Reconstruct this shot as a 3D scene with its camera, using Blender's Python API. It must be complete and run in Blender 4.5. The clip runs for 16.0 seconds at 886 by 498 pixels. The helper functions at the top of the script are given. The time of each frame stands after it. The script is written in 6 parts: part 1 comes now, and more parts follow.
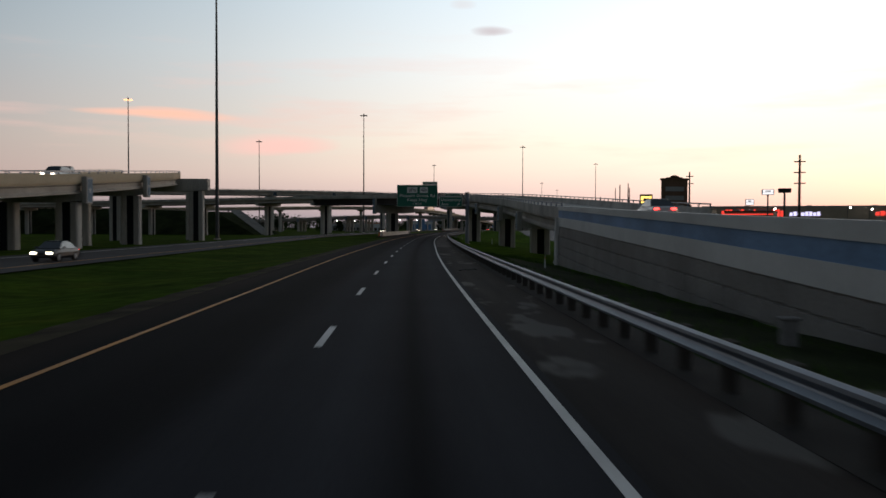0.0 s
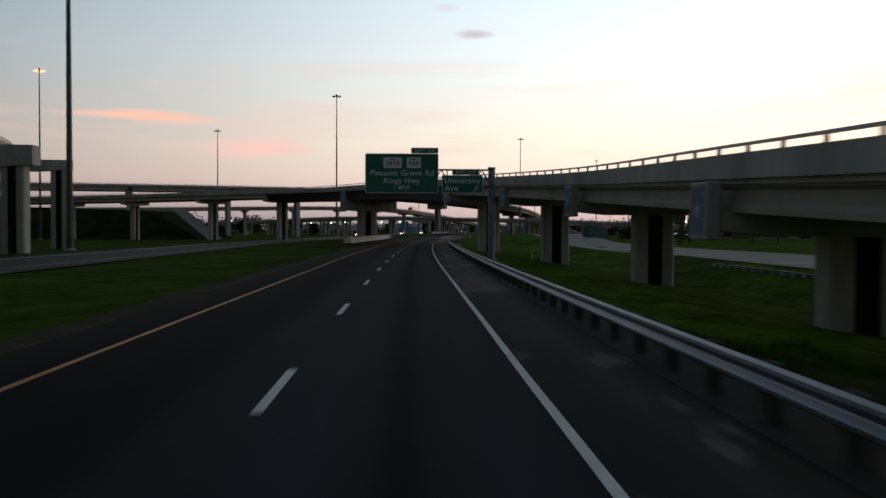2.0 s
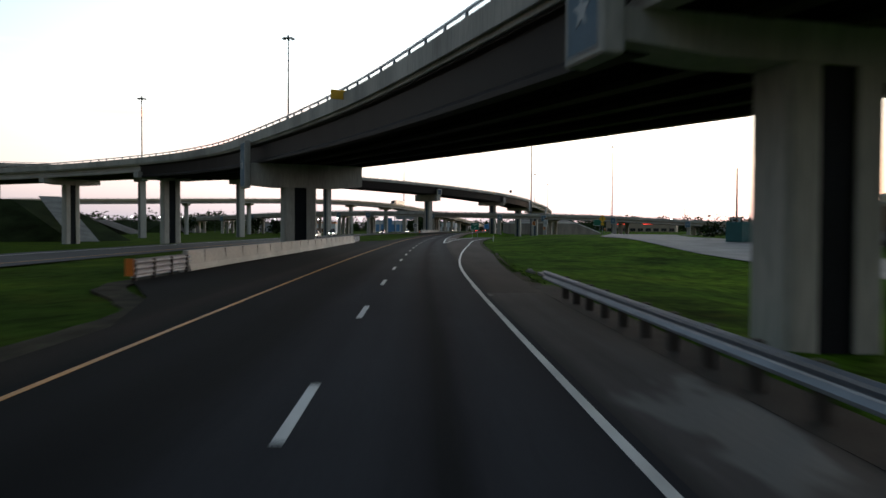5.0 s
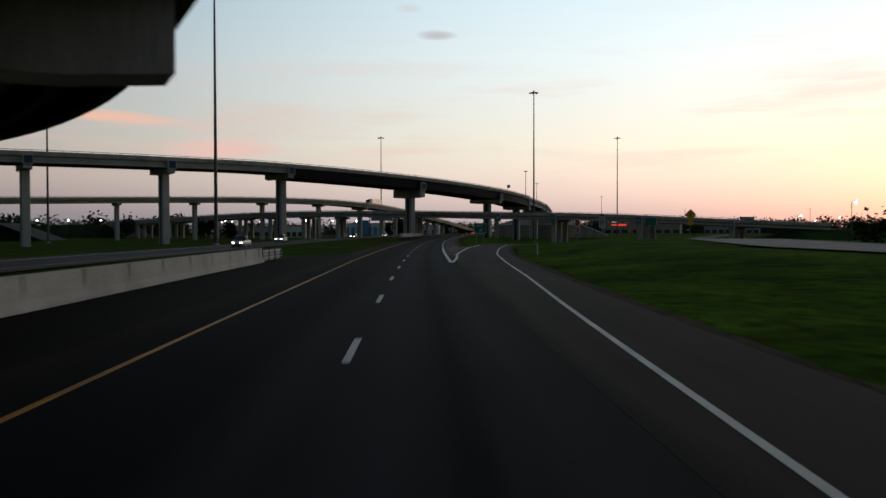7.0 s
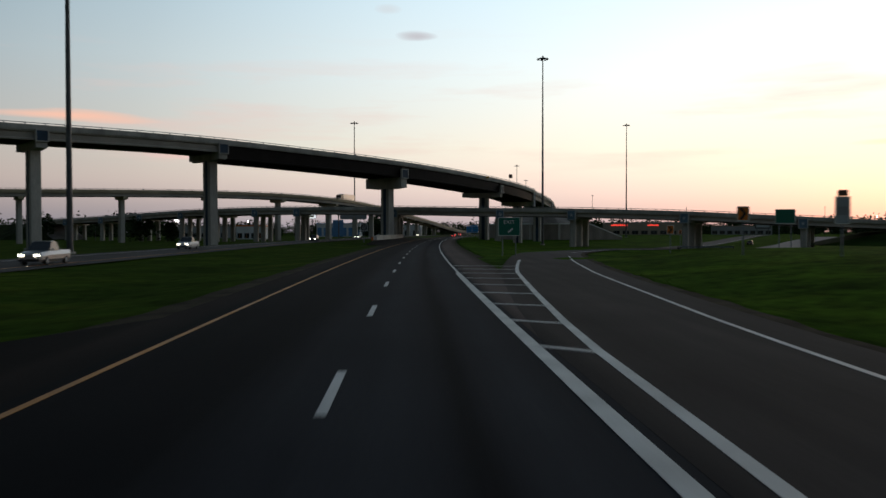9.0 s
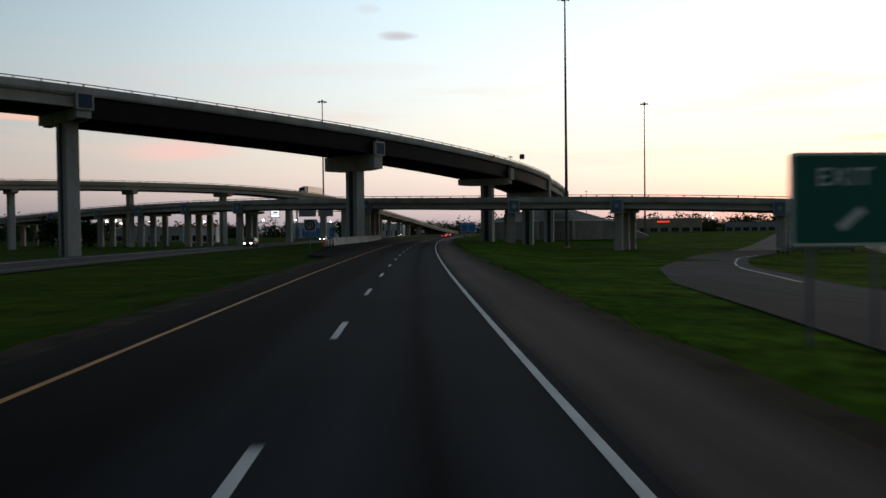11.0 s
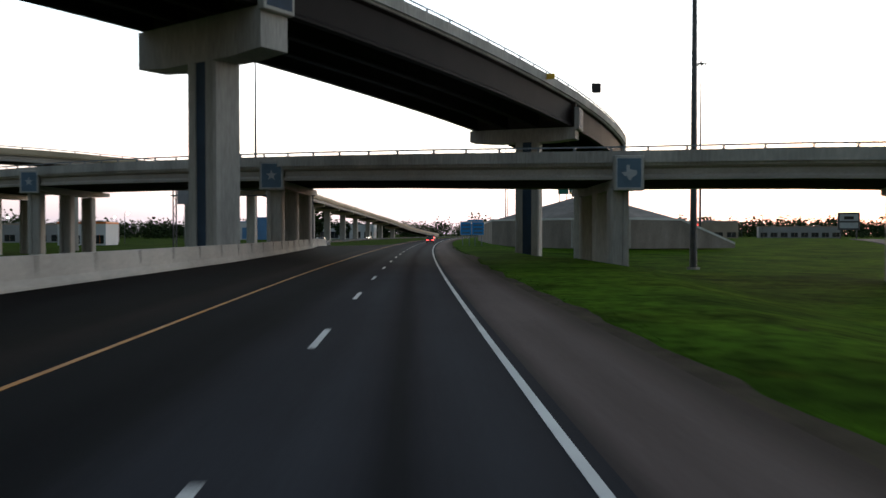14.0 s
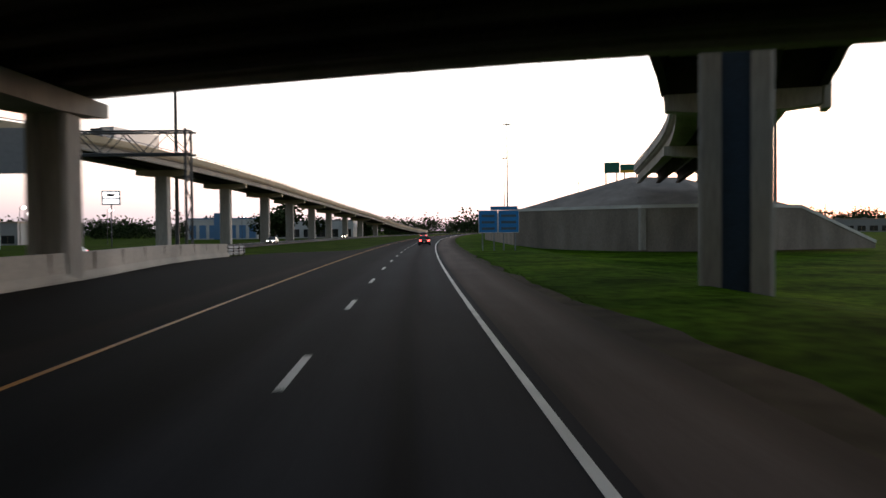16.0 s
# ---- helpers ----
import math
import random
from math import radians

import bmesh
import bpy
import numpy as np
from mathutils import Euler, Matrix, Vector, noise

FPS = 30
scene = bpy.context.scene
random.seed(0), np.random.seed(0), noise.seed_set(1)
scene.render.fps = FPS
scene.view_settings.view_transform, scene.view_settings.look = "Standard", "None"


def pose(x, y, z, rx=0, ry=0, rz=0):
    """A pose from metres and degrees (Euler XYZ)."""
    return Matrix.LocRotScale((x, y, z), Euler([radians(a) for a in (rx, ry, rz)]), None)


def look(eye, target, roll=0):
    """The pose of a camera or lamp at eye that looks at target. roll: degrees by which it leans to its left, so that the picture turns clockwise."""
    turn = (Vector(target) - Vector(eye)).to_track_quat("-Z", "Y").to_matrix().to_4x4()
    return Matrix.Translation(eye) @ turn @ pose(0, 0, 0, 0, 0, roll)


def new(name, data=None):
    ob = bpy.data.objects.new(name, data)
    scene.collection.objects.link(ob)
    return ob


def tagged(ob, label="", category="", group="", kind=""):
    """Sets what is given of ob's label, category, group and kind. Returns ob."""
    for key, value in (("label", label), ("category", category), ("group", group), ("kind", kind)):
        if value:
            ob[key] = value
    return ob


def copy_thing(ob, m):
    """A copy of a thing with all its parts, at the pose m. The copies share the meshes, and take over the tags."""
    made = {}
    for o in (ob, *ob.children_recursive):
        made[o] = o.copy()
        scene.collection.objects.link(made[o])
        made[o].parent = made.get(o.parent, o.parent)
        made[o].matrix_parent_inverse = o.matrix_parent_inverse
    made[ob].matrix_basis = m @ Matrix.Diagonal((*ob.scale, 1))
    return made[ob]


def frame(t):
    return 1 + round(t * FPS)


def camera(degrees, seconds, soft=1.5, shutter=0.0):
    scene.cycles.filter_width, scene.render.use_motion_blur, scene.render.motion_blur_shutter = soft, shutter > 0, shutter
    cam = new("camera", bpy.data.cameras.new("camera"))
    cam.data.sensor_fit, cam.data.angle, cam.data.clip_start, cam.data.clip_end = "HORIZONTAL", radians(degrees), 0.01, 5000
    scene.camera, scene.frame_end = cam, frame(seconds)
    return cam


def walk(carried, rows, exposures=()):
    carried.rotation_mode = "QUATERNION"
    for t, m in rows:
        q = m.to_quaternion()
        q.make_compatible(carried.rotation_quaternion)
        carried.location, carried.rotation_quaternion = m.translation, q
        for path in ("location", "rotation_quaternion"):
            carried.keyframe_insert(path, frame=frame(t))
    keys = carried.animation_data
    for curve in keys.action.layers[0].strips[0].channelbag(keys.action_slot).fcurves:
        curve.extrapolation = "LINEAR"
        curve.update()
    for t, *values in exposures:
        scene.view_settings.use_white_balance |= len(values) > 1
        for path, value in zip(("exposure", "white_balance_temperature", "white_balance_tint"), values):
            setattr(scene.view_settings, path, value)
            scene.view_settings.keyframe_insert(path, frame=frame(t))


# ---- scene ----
cam = camera(56.8, 16.0, shutter=0.4)
PATH = [
    (0, (-0.19, 0.928, 2.332), (-0.097, 2.925, 2.279), 0.2),
    (0.5, (-0.052, 17.09, 2.282), (0.054, 19.086, 2.23), 0.0),
    (1, (0.196, 34.64, 2.321), (0.311, 36.636, 2.267), -0.2),
    (1.5, (0.342, 51.215, 2.299), (0.466, 53.21, 2.244), 0.1),
    (2, (0.672, 67.408, 2.327), (0.806, 69.403, 2.281), 0.2),
    (2.5, (1.16, 83.605, 2.309), (1.294, 85.6, 2.26), -0.1),
    (3, (1.551, 99.915, 2.286), (1.686, 101.91, 2.241), 0.4),
    (3.5, (1.984, 116.269, 2.286), (2.119, 118.264, 2.237), 0.2),
    (6, (5.47, 199.767, 2.316), (5.672, 201.757, 2.266), 0.4),
    (6.5, (6.467, 216.285, 2.276), (6.679, 218.274, 2.232), 0.3),
    (7, (7.695, 233.808, 2.334), (7.917, 235.796, 2.29), -0.1),
    (7.5, (8.901, 250.142, 2.305), (9.132, 252.128, 2.264), -0.2),
    (8, (10.12, 266.172, 2.3), (10.363, 268.157, 2.259), 0.3),
    (8.5, (11.44, 282.373, 2.297), (11.699, 284.355, 2.253), -0.0),
    (9, (12.95, 298.782, 2.311), (13.221, 300.763, 2.269), -0.1),
    (11.5, (22.188, 380.589, 2.278), (22.508, 382.563, 2.236), -0.6),
    (12, (24.178, 396.867, 2.289), (24.503, 398.84, 2.253), -0.2),
    (12.5, (26.141, 412.918, 2.276), (26.477, 414.89, 2.241), 0.2),
    (13, (28.43, 430.2, 2.297), (28.785, 432.168, 2.256), 0.1),
    (13.5, (30.749, 446.431, 2.291), (31.114, 448.397, 2.248), 0.2),
    (14, (33.036, 462.183, 2.287), (33.409, 464.147, 2.249), -0.0),
    (14.5, (35.518, 478.036, 2.292), (35.888, 480.002, 2.247), -0.4),
    (15, (37.849, 493.665, 2.307), (38.22, 495.63, 2.258), 0.1),
    (15.5, (40.238, 509.56, 2.293), (40.621, 511.523, 2.243), -0.2),
    (16, (42.982, 526.769, 2.306), (43.388, 528.727, 2.26), -0.5),
]
EXPOSURES = [(0.0, 0.25, 6700, 15), (2.0, 0.2, 6600, 13), (3.0, 0.65, 6450, 10), (3.5, 1.3, 6450, 10), (4.7, 1.4, 6450, 10), (5.8, 0.7, 6450, 10), (6.3, 0.42, 6450, 10), (7.0, 0.0, 6350, 8),
             (9.0, 0.1, 6300, 8), (11.5, 0.2, 6300, 9), (12.5, 0.28, 6350, 10), (13.5, 0.95, 6350, 10), (14.0, 1.5, 6450, 11), (14.5, 2.0, 6600, 13), (15.0, 2.45, 6750, 15), (15.5, 2.6, 6850, 17),
             (15.8, 2.1, 6850, 17), (16.0, 1.4, 6800, 16)]
walk(cam, [(t, look(eye, target, roll)) for t, eye, target, roll in PATH], EXPOSURES)
# END WALK

# ---------------------------------------------------------------- world, sun, exposure
SUN_AZ = 40.0                       # degrees to the right of +y
world = bpy.data.worlds.new("dusk_sky")
scene.world = world
world.use_nodes = True


def build_world():
    nt = world.node_tree
    nt.nodes.clear()
    N, L = nt.nodes.new, nt.links.new
    out, bg = N("ShaderNodeOutputWorld"), N("ShaderNodeBackground")
    tc = N("ShaderNodeTexCoord")
    sep = N("ShaderNodeSeparateXYZ")
    L(tc.outputs["Generated"], sep.inputs[0])

    def math_node(op, a, b=None):
        n = N("ShaderNodeMath")
        n.operation = op
        for i, v in enumerate((a, b)):
            if v is None:
                continue
            if isinstance(v, (int, float)):
                n.inputs[i].default_value = v
            else:
                L(v, n.inputs[i])
        return n.outputs[0]

    def ramp(fac, stops):
        n = N("ShaderNodeValToRGB")
        e = n.color_ramp.elements
        e.remove(e[1])
        for k, (p, c) in enumerate(stops):
            el = e[0] if k == 0 else e.new(p)
            el.position, el.color = p, ((*c, 1) if isinstance(c, tuple) else (c, c, c, 1))
        L(fac, n.inputs[0])
        return n.outputs[0]

    def mix(fac, a, b, kind="MIX"):
        n = N("ShaderNodeMix")
        n.data_type, n.blend_type = "RGBA", kind
        if isinstance(fac, (int, float)):
            n.inputs[0].default_value = fac
        else:
            L(fac, n.inputs[0])
        for i, v in ((6, a), (7, b)):
            if isinstance(v, tuple):
                n.inputs[i].default_value = (*v, 1)
            else:
                L(v, n.inputs[i])
        return n.outputs[2]

    sky = N("ShaderNodeTexSky")
    sky.sky_type, sky.sun_disc = "NISHITA", False
    sky.sun_elevation, sky.sun_rotation = radians(1.0), radians(SUN_AZ)
    sky.air_density, sky.dust_density, sky.ozone_density = 1.0, 1.5, 1.5
    # elevation and nearness to the sunset
    elev = math_node("MAXIMUM", sep.outputs["Z"], 0.0)
    sx, sy = math.sin(radians(SUN_AZ)), math.cos(radians(SUN_AZ))
    toward = math_node("ADD", math_node("MULTIPLY", sep.outputs["X"], sx), math_node("MULTIPLY", sep.outputs["Y"], sy))
    toward = math_node("ADD", math_node("MULTIPLY", toward, 0.5), 0.5)
    side_sky = ramp(elev, [(0.0, (0.16, 0.17, 0.205)), (0.03, (0.24, 0.22, 0.245)), (0.06, (0.37, 0.30, 0.30)), (0.10, (0.36, 0.32, 0.315)),
                           (0.20, (0.275, 0.325, 0.355)), (0.30, (0.19, 0.27, 0.325)), (0.43, (0.085, 0.115, 0.14)), (0.6, (0.055, 0.075, 0.095)), (1.0, (0.038, 0.052, 0.066))])
    sun_side = ramp(elev, [(0.0, (0.37, 0.355, 0.40)), (0.02, (0.54, 0.475, 0.50)), (0.045, (0.76, 0.63, 0.61)), (0.07, (0.88, 0.76, 0.68)), (0.10, (0.92, 0.86, 0.74)),
                           (0.20, (0.88, 0.96, 0.96)), (0.30, (0.77, 0.95, 1.04)), (0.43, (0.14, 0.175, 0.21)), (0.6, (0.06, 0.08, 0.10)), (1.0, (0.038, 0.052, 0.066))])
    glow = ramp(toward, [(0.0, 0.0), (0.67, 0.0), (0.80, 0.36), (0.90, 0.76), (0.97, 1.0)])
    col = mix(glow, side_sky, sun_side)
    # the low sky darkens away from the sunset
    dark_side = ramp(toward, [(0.0, 0.11), (0.42, 0.14), (0.58, 0.65), (0.68, 1.0)])
    high = ramp(elev, [(0.0, 0.0), (0.30, 0.0), (0.55, 1.0)])
    col = mix(1.0, col, mix(high, dark_side, (1.0, 1.0, 1.0)), "MULTIPLY")
    col = mix(0.06, col, sky.outputs[0])
    # thin wisps, pink low and grey higher up
    mp = N("ShaderNodeMapping")
    mp.inputs["Scale"].default_value = (3.0, 3.0, 26.0)
    mp.inputs["Location"].default_value = (0.3, 0.7, 0.1)
    L(tc.outputs["Generated"], mp.inputs[0])
    nz = N("ShaderNodeTexNoise")
    nz.inputs["Scale"].default_value, nz.inputs["Detail"].default_value, nz.inputs["Roughness"].default_value = 1.3, 5.0, 0.55
    L(mp.outputs[0], nz.inputs[0])
    wisp = ramp(nz.outputs[0], [(0.0, 0.0), (0.53, 0.0), (0.72, 0.8)])
    low = ramp(elev, [(0.0, (0, 0, 0)), (0.06, (0.1, 0.1, 0.1)), (0.11, (0.6, 0.6, 0.6)), (0.16, (0.5, 0.5, 0.5)), (0.22, (0.12, 0.12, 0.12)), (1.0, (0.05, 0.05, 0.05))])
    amount = math_node("MULTIPLY", wisp, low)
    col = mix(amount, col, (0.80, 0.52, 0.45))

    # a few single cloud streaks: bearing to the right of +y, elevation, half width, half height
    def streak(az, el, w, h, colour, strength, source):
        d = Vector((math.sin(radians(az)) * math.cos(radians(el)), math.cos(radians(az)) * math.cos(radians(el)), math.sin(radians(el))))
        right = Vector((math.cos(radians(az)), -math.sin(radians(az)), 0))
        up = right.cross(d)
        dots = []
        for v in (right / radians(w), up / radians(h)):
            n = N("ShaderNodeVectorMath")
            n.operation = "DOT_PRODUCT"
            n.inputs[1].default_value = v
            L(tc.outputs["Generated"], n.inputs[0])
            dots.append(n.outputs["Value"])
        ahead = N("ShaderNodeVectorMath")
        ahead.operation = "DOT_PRODUCT"
        ahead.inputs[1].default_value = d
        L(tc.outputs["Generated"], ahead.inputs[0])
        wob = math_node("MULTIPLY", math_node("SUBTRACT", nz.outputs[0], 0.5), 2.4)
        v2 = math_node("ADD", dots[1], wob)
        r2 = math_node("ADD", math_node("MULTIPLY", dots[0], dots[0]), math_node("MULTIPLY", v2, v2))
        f = math_node("MAXIMUM", math_node("SUBTRACT", 1.0, r2), 0.0)
        f = math_node("MULTIPLY", math_node("MULTIPLY", f, strength), math_node("GREATER_THAN", ahead.outputs["Value"], 0.5))
        return mix(f, source, colour)

    for args in STREAKS:
        col = streak(*args, col)
    L(col, bg.inputs[0])
    bg.inputs[1].default_value = 1.0
    L(bg.outputs[0], out.inputs[0])


STREAKS = [
    (6.0, 13.4, 1.5, 0.35, (0.50, 0.45, 0.47), 0.75),
    (-16.5, 7.4, 5.6, 0.34, (0.92, 0.52, 0.38), 0.9),
    (-8.5, 5.7, 4.2, 0.8, (0.88, 0.53, 0.47), 0.75),
    (4.0, 15.0, 1.0, 0.4, (0.62, 0.58, 0.58), 0.4),
    (38.0, 5.5, 4.0, 0.25, (0.95, 0.62, 0.42), 0.5),
]
build_world()
sun_data = bpy.data.lights.new("low_sun", "SUN")
sun_data.energy, sun_data.angle, sun_data.color = 0.12, radians(12), (1.0, 0.72, 0.45)
sun = new("low_sun", sun_data)
sun.matrix_world = look((0, 0, 60), (-math.sin(radians(SUN_AZ)) * 100, -math.cos(radians(SUN_AZ)) * 100, 60 - 6.0))

# ---------------------------------------------------------------- materials


def material(name, colour, rough=0.8, metal=0.0, vary=0.25, scale=1.0, bump=0.15, spec=0.5, second=None, stretch=(1, 1, 1), island=0.0, emit=None, power=0.0):
    """Base colour broken up by coarse stains and fine grain, at sizes in metres, with bump."""
    m = bpy.data.materials.new(name)
    m.use_nodes = True
    nt = m.node_tree
    N, L = nt.nodes.new, nt.links.new
    b = nt.nodes["Principled BSDF"]
    b.inputs["Roughness"].default_value, b.inputs["Metallic"].default_value = rough, metal
    b.inputs["Specular IOR Level"].default_value = spec
    tc, mp = N("ShaderNodeTexCoord"), N("ShaderNodeMapping")
    L(tc.outputs["Object"], mp.inputs[0])
    mp.inputs["Scale"].default_value = stretch
    big, fine = N("ShaderNodeTexNoise"), N("ShaderNodeTexNoise")
    for n, s, d in ((big, 0.35 * scale, 6.0), (fine, 9.0 * scale, 4.0)):
        n.inputs["Scale"].default_value, n.inputs["Detail"].default_value = s, d
        L(mp.outputs[0], n.inputs[0])
    ramp = N("ShaderNodeValToRGB")
    lo = tuple(c * (1 - vary) for c in colour)
    hi = second or tuple(min(1, c * (1 + vary)) for c in colour)
    ramp.color_ramp.elements[0].position, ramp.color_ramp.elements[0].color = 0.32, (*lo, 1)
    ramp.color_ramp.elements[1].position, ramp.color_ramp.elements[1].color = 0.70, (*hi, 1)
    L(big.outputs[0], ramp.inputs[0])
    mx = N("ShaderNodeMix")
    mx.data_type, mx.blend_type = "RGBA", "OVERLAY"
    mx.inputs[0].default_value = min(1.0, vary * 1.6)
    L(ramp.outputs[0], mx.inputs[6])
    L(fine.outputs[0], mx.inputs[7])
    last = mx.outputs[2]
    if island:
        geo, hs, mr = N("ShaderNodeNewGeometry"), N("ShaderNodeHueSaturation"), N("ShaderNodeMapRange")
        L(geo.outputs["Random Per Island"], mr.inputs[0])
        mr.inputs[3].default_value, mr.inputs[4].default_value = 1 - island, 1 + island
        L(mr.outputs[0], hs.inputs["Value"])
        L(last, hs.inputs["Color"])
        last = hs.outputs[0]
    L(last, b.inputs["Base Color"])
    if bump:
        bp = N("ShaderNodeBump")
        bp.inputs["Strength"].default_value, bp.inputs["Distance"].default_value = bump, 0.02
        L(fine.outputs[0], bp.inputs["Height"])
        L(bp.outputs[0], b.inputs["Normal"])
    if emit:
        b.inputs["Emission Color"].default_value, b.inputs["Emission Strength"].default_value = (*emit, 1), power
    return m


RAMP_END = material("worn_ramp_asphalt", (0.120, 0.114, 0.110), 0.88, vary=0.2, scale=0.6, bump=0.3, spec=0.05)
OPP_ASPHALT = material("grey_asphalt", (0.055, 0.054, 0.054), 0.85, vary=0.2, scale=0.6, bump=0.3, spec=0.12)
OLD_CONCRETE = material("old_concrete_pavement", (0.27, 0.255, 0.245), 0.85, vary=0.2, scale=0.8, spec=0.12)
CONCRETE = material("cast_concrete", (0.40, 0.385, 0.355), 0.85, vary=0.26, scale=0.9, bump=0.15, stretch=(1, 1, 0.12))
GIRDER = material("girder_concrete", (0.36, 0.33, 0.29), 0.88, vary=0.16, scale=0.6, bump=0.1)
TAN = material("tan_concrete", (0.45, 0.38, 0.27), 0.85, vary=0.14, scale=0.5)
BLUE_PAINT = material("dark_blue_paint", (0.018, 0.044, 0.082), 0.7, vary=0.3, scale=1.2, bump=0.05)
# darker copy of the strip blue, for the ramp and side overpass columns
BLACK_BLUE = material("darker_strip_blue", (0.006, 0.008, 0.012), 0.75, vary=0.3, scale=1.2, bump=0.05, spec=0.2)
BAND_BLUE = material("band_blue_paint", (0.16, 0.30, 0.50), 0.7, vary=0.2, scale=0.8, bump=0.08)
PANEL_BLUE = material("panel_blue_paint", (0.10, 0.165, 0.23), 0.75, vary=0.2, scale=1.5, bump=0.08)
PANEL_PALE = material("panel_pale_paint", (0.42, 0.45, 0.48), 0.75, vary=0.15, scale=1.5, bump=0.08)
WALL_GREY = material("ribbed_wall_concrete", (0.27, 0.25, 0.235), 0.9, vary=0.2, scale=0.9, bump=0.3)
PALE_PAINT = material("pale_painted_concrete", (0.70, 0.70, 0.68), 0.8, vary=0.14, scale=0.7, bump=0.1)
WHITE = material("white_road_paint", (0.62, 0.62, 0.60), 0.6, vary=0.2, scale=2.0, bump=0.1)
YELLOW = material("yellow_road_paint", (0.50, 0.20, 0.014), 0.6, vary=0.25, scale=2.0, bump=0.1)
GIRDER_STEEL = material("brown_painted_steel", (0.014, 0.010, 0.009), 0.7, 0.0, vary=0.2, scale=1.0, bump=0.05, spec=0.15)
STEEL = material("galvanised_steel", (0.21, 0.24, 0.28), 0.5, 0.85, vary=0.15, scale=3.0, bump=0.05)
DARK_STEEL = material("weathered_steel", (0.09, 0.095, 0.10), 0.55, 0.5, vary=0.2, scale=3.0, bump=0.05)
POLE_PAINT = material("blue_grey_pole_paint", (0.22, 0.25, 0.30), 0.5, 0.3, vary=0.12, scale=2.0, bump=0.05)
WOOD_POST = material("creosoted_wood", (0.05, 0.042, 0.036), 0.9, vary=0.3, scale=4.0)
GRAVEL = material("gravel_strip", (0.034, 0.031, 0.028), 0.95, vary=0.35, scale=2.5, bump=0.6, spec=0.12)
SIGN_GREEN = material("sign_green", (0.004, 0.15, 0.10), 0.45, vary=0.10, scale=1.0, bump=0.0)
SIGN_WHITE = material("sign_white", (0.75, 0.78, 0.76), 0.5, vary=0.05, bump=0.0)
SIGN_BLUE = material("sign_blue", (0.014, 0.29, 0.76), 0.5, vary=0.1, bump=0.0)
SIGN_YELLOW = material("sign_yellow", (0.75, 0.42, 0.02), 0.5, vary=0.1, bump=0.0)
SIGN_ORANGE = material("sign_orange", (0.75, 0.20, 0.02), 0.5, vary=0.1, bump=0.0)
BLACK = material("black_plastic", (0.012, 0.012, 0.013), 0.5, vary=0.2, bump=0.0)
TYRE = material("tyre_rubber", (0.015, 0.015, 0.016), 0.85, vary=0.2, bump=0.1)
CAR_WHITE = material("car_white", (0.62, 0.63, 0.65), 0.3, 0.1, vary=0.05, bump=0.0)
CAR_DARK = material("car_dark", (0.012, 0.014, 0.018), 0.4, 0.0, vary=0.1, bump=0.0)
CAR_RED = material("car_red", (0.22, 0.02, 0.02), 0.3, 0.2, vary=0.1, bump=0.0)
CAR_SILVER = material("car_silver", (0.36, 0.37, 0.39), 0.3, 0.5, vary=0.05, bump=0.0)
GLASS = material("dark_glass", (0.02, 0.025, 0.03), 0.08, 0.0, vary=0.1, bump=0.0, spec=0.8)
HEAD = material("headlight", (0.9, 0.9, 0.85), 0.3, vary=0.0, bump=0.0, emit=(1.0, 0.88, 0.66), power=9.0)
TAIL = material("taillight", (0.6, 0.03, 0.03), 0.3, vary=0.0, bump=0.0, emit=(1.0, 0.05, 0.04), power=5.0)
LAMP_WARM = material("sodium_lamp", (0.9, 0.7, 0.5), 0.3, vary=0.0, bump=0.0, emit=(1.0, 0.50, 0.24), power=1.8)
LAMP_WHITE = material("white_lamp", (0.9, 0.9, 0.9), 0.3, vary=0.0, bump=0.0, emit=(1.0, 0.97, 0.90), power=9.0)
RED_LIT = material("red_lit_letters", (0.7, 0.05, 0.04), 0.4, vary=0.0, bump=0.0, emit=(1.0, 0.06, 0.04), power=1.0)
VIOLET_LIT = material("pale_lit_letters", (0.6, 0.6, 0.8), 0.4, vary=0.0, bump=0.0, emit=(0.65, 0.65, 1.0), power=1.2)
YELLOW_LIT = material("yellow_lit_panel", (0.8, 0.6, 0.2), 0.4, vary=0.0, bump=0.0, emit=(1.0, 0.66, 0.16), power=1.6)
WHITE_LIT = material("white_lit_panel", (0.8, 0.8, 0.8), 0.4, vary=0.0, bump=0.0, emit=(0.95, 0.97, 1.0), power=1.1)
STUCCO = material("tan_stucco", (0.36, 0.30, 0.24), 0.9, vary=0.12, scale=0.6)
BROWN_WALL = material("brown_brick_wall", (0.16, 0.09, 0.06), 0.9, vary=0.2, scale=1.0)
GREY_WALL = material("grey_cladding", (0.30, 0.31, 0.32), 0.7, vary=0.12, scale=0.4)
WHITE_WALL = material("white_cladding", (0.62, 0.64, 0.66), 0.7, vary=0.1, scale=0.4)
BLUE_WALL = material("blue_cladding", (0.10, 0.25, 0.48), 0.6, vary=0.1, scale=0.4)
ROOF_GREY = material("flat_roof", (0.14, 0.14, 0.14), 0.9, vary=0.15)
LEAF = material("leaves", (0.035, 0.055, 0.022), 0.9, vary=0.4, scale=0.6, bump=0.2, island=0.35, spec=0.03)
BARK = material("bark", (0.07, 0.055, 0.04), 0.95, vary=0.3, scale=3.0)
BLADES = material("grass_blades", (0.050, 0.105, 0.018), 0.9, vary=0.35, scale=0.5, bump=0.0, island=0.35, spec=0.03)


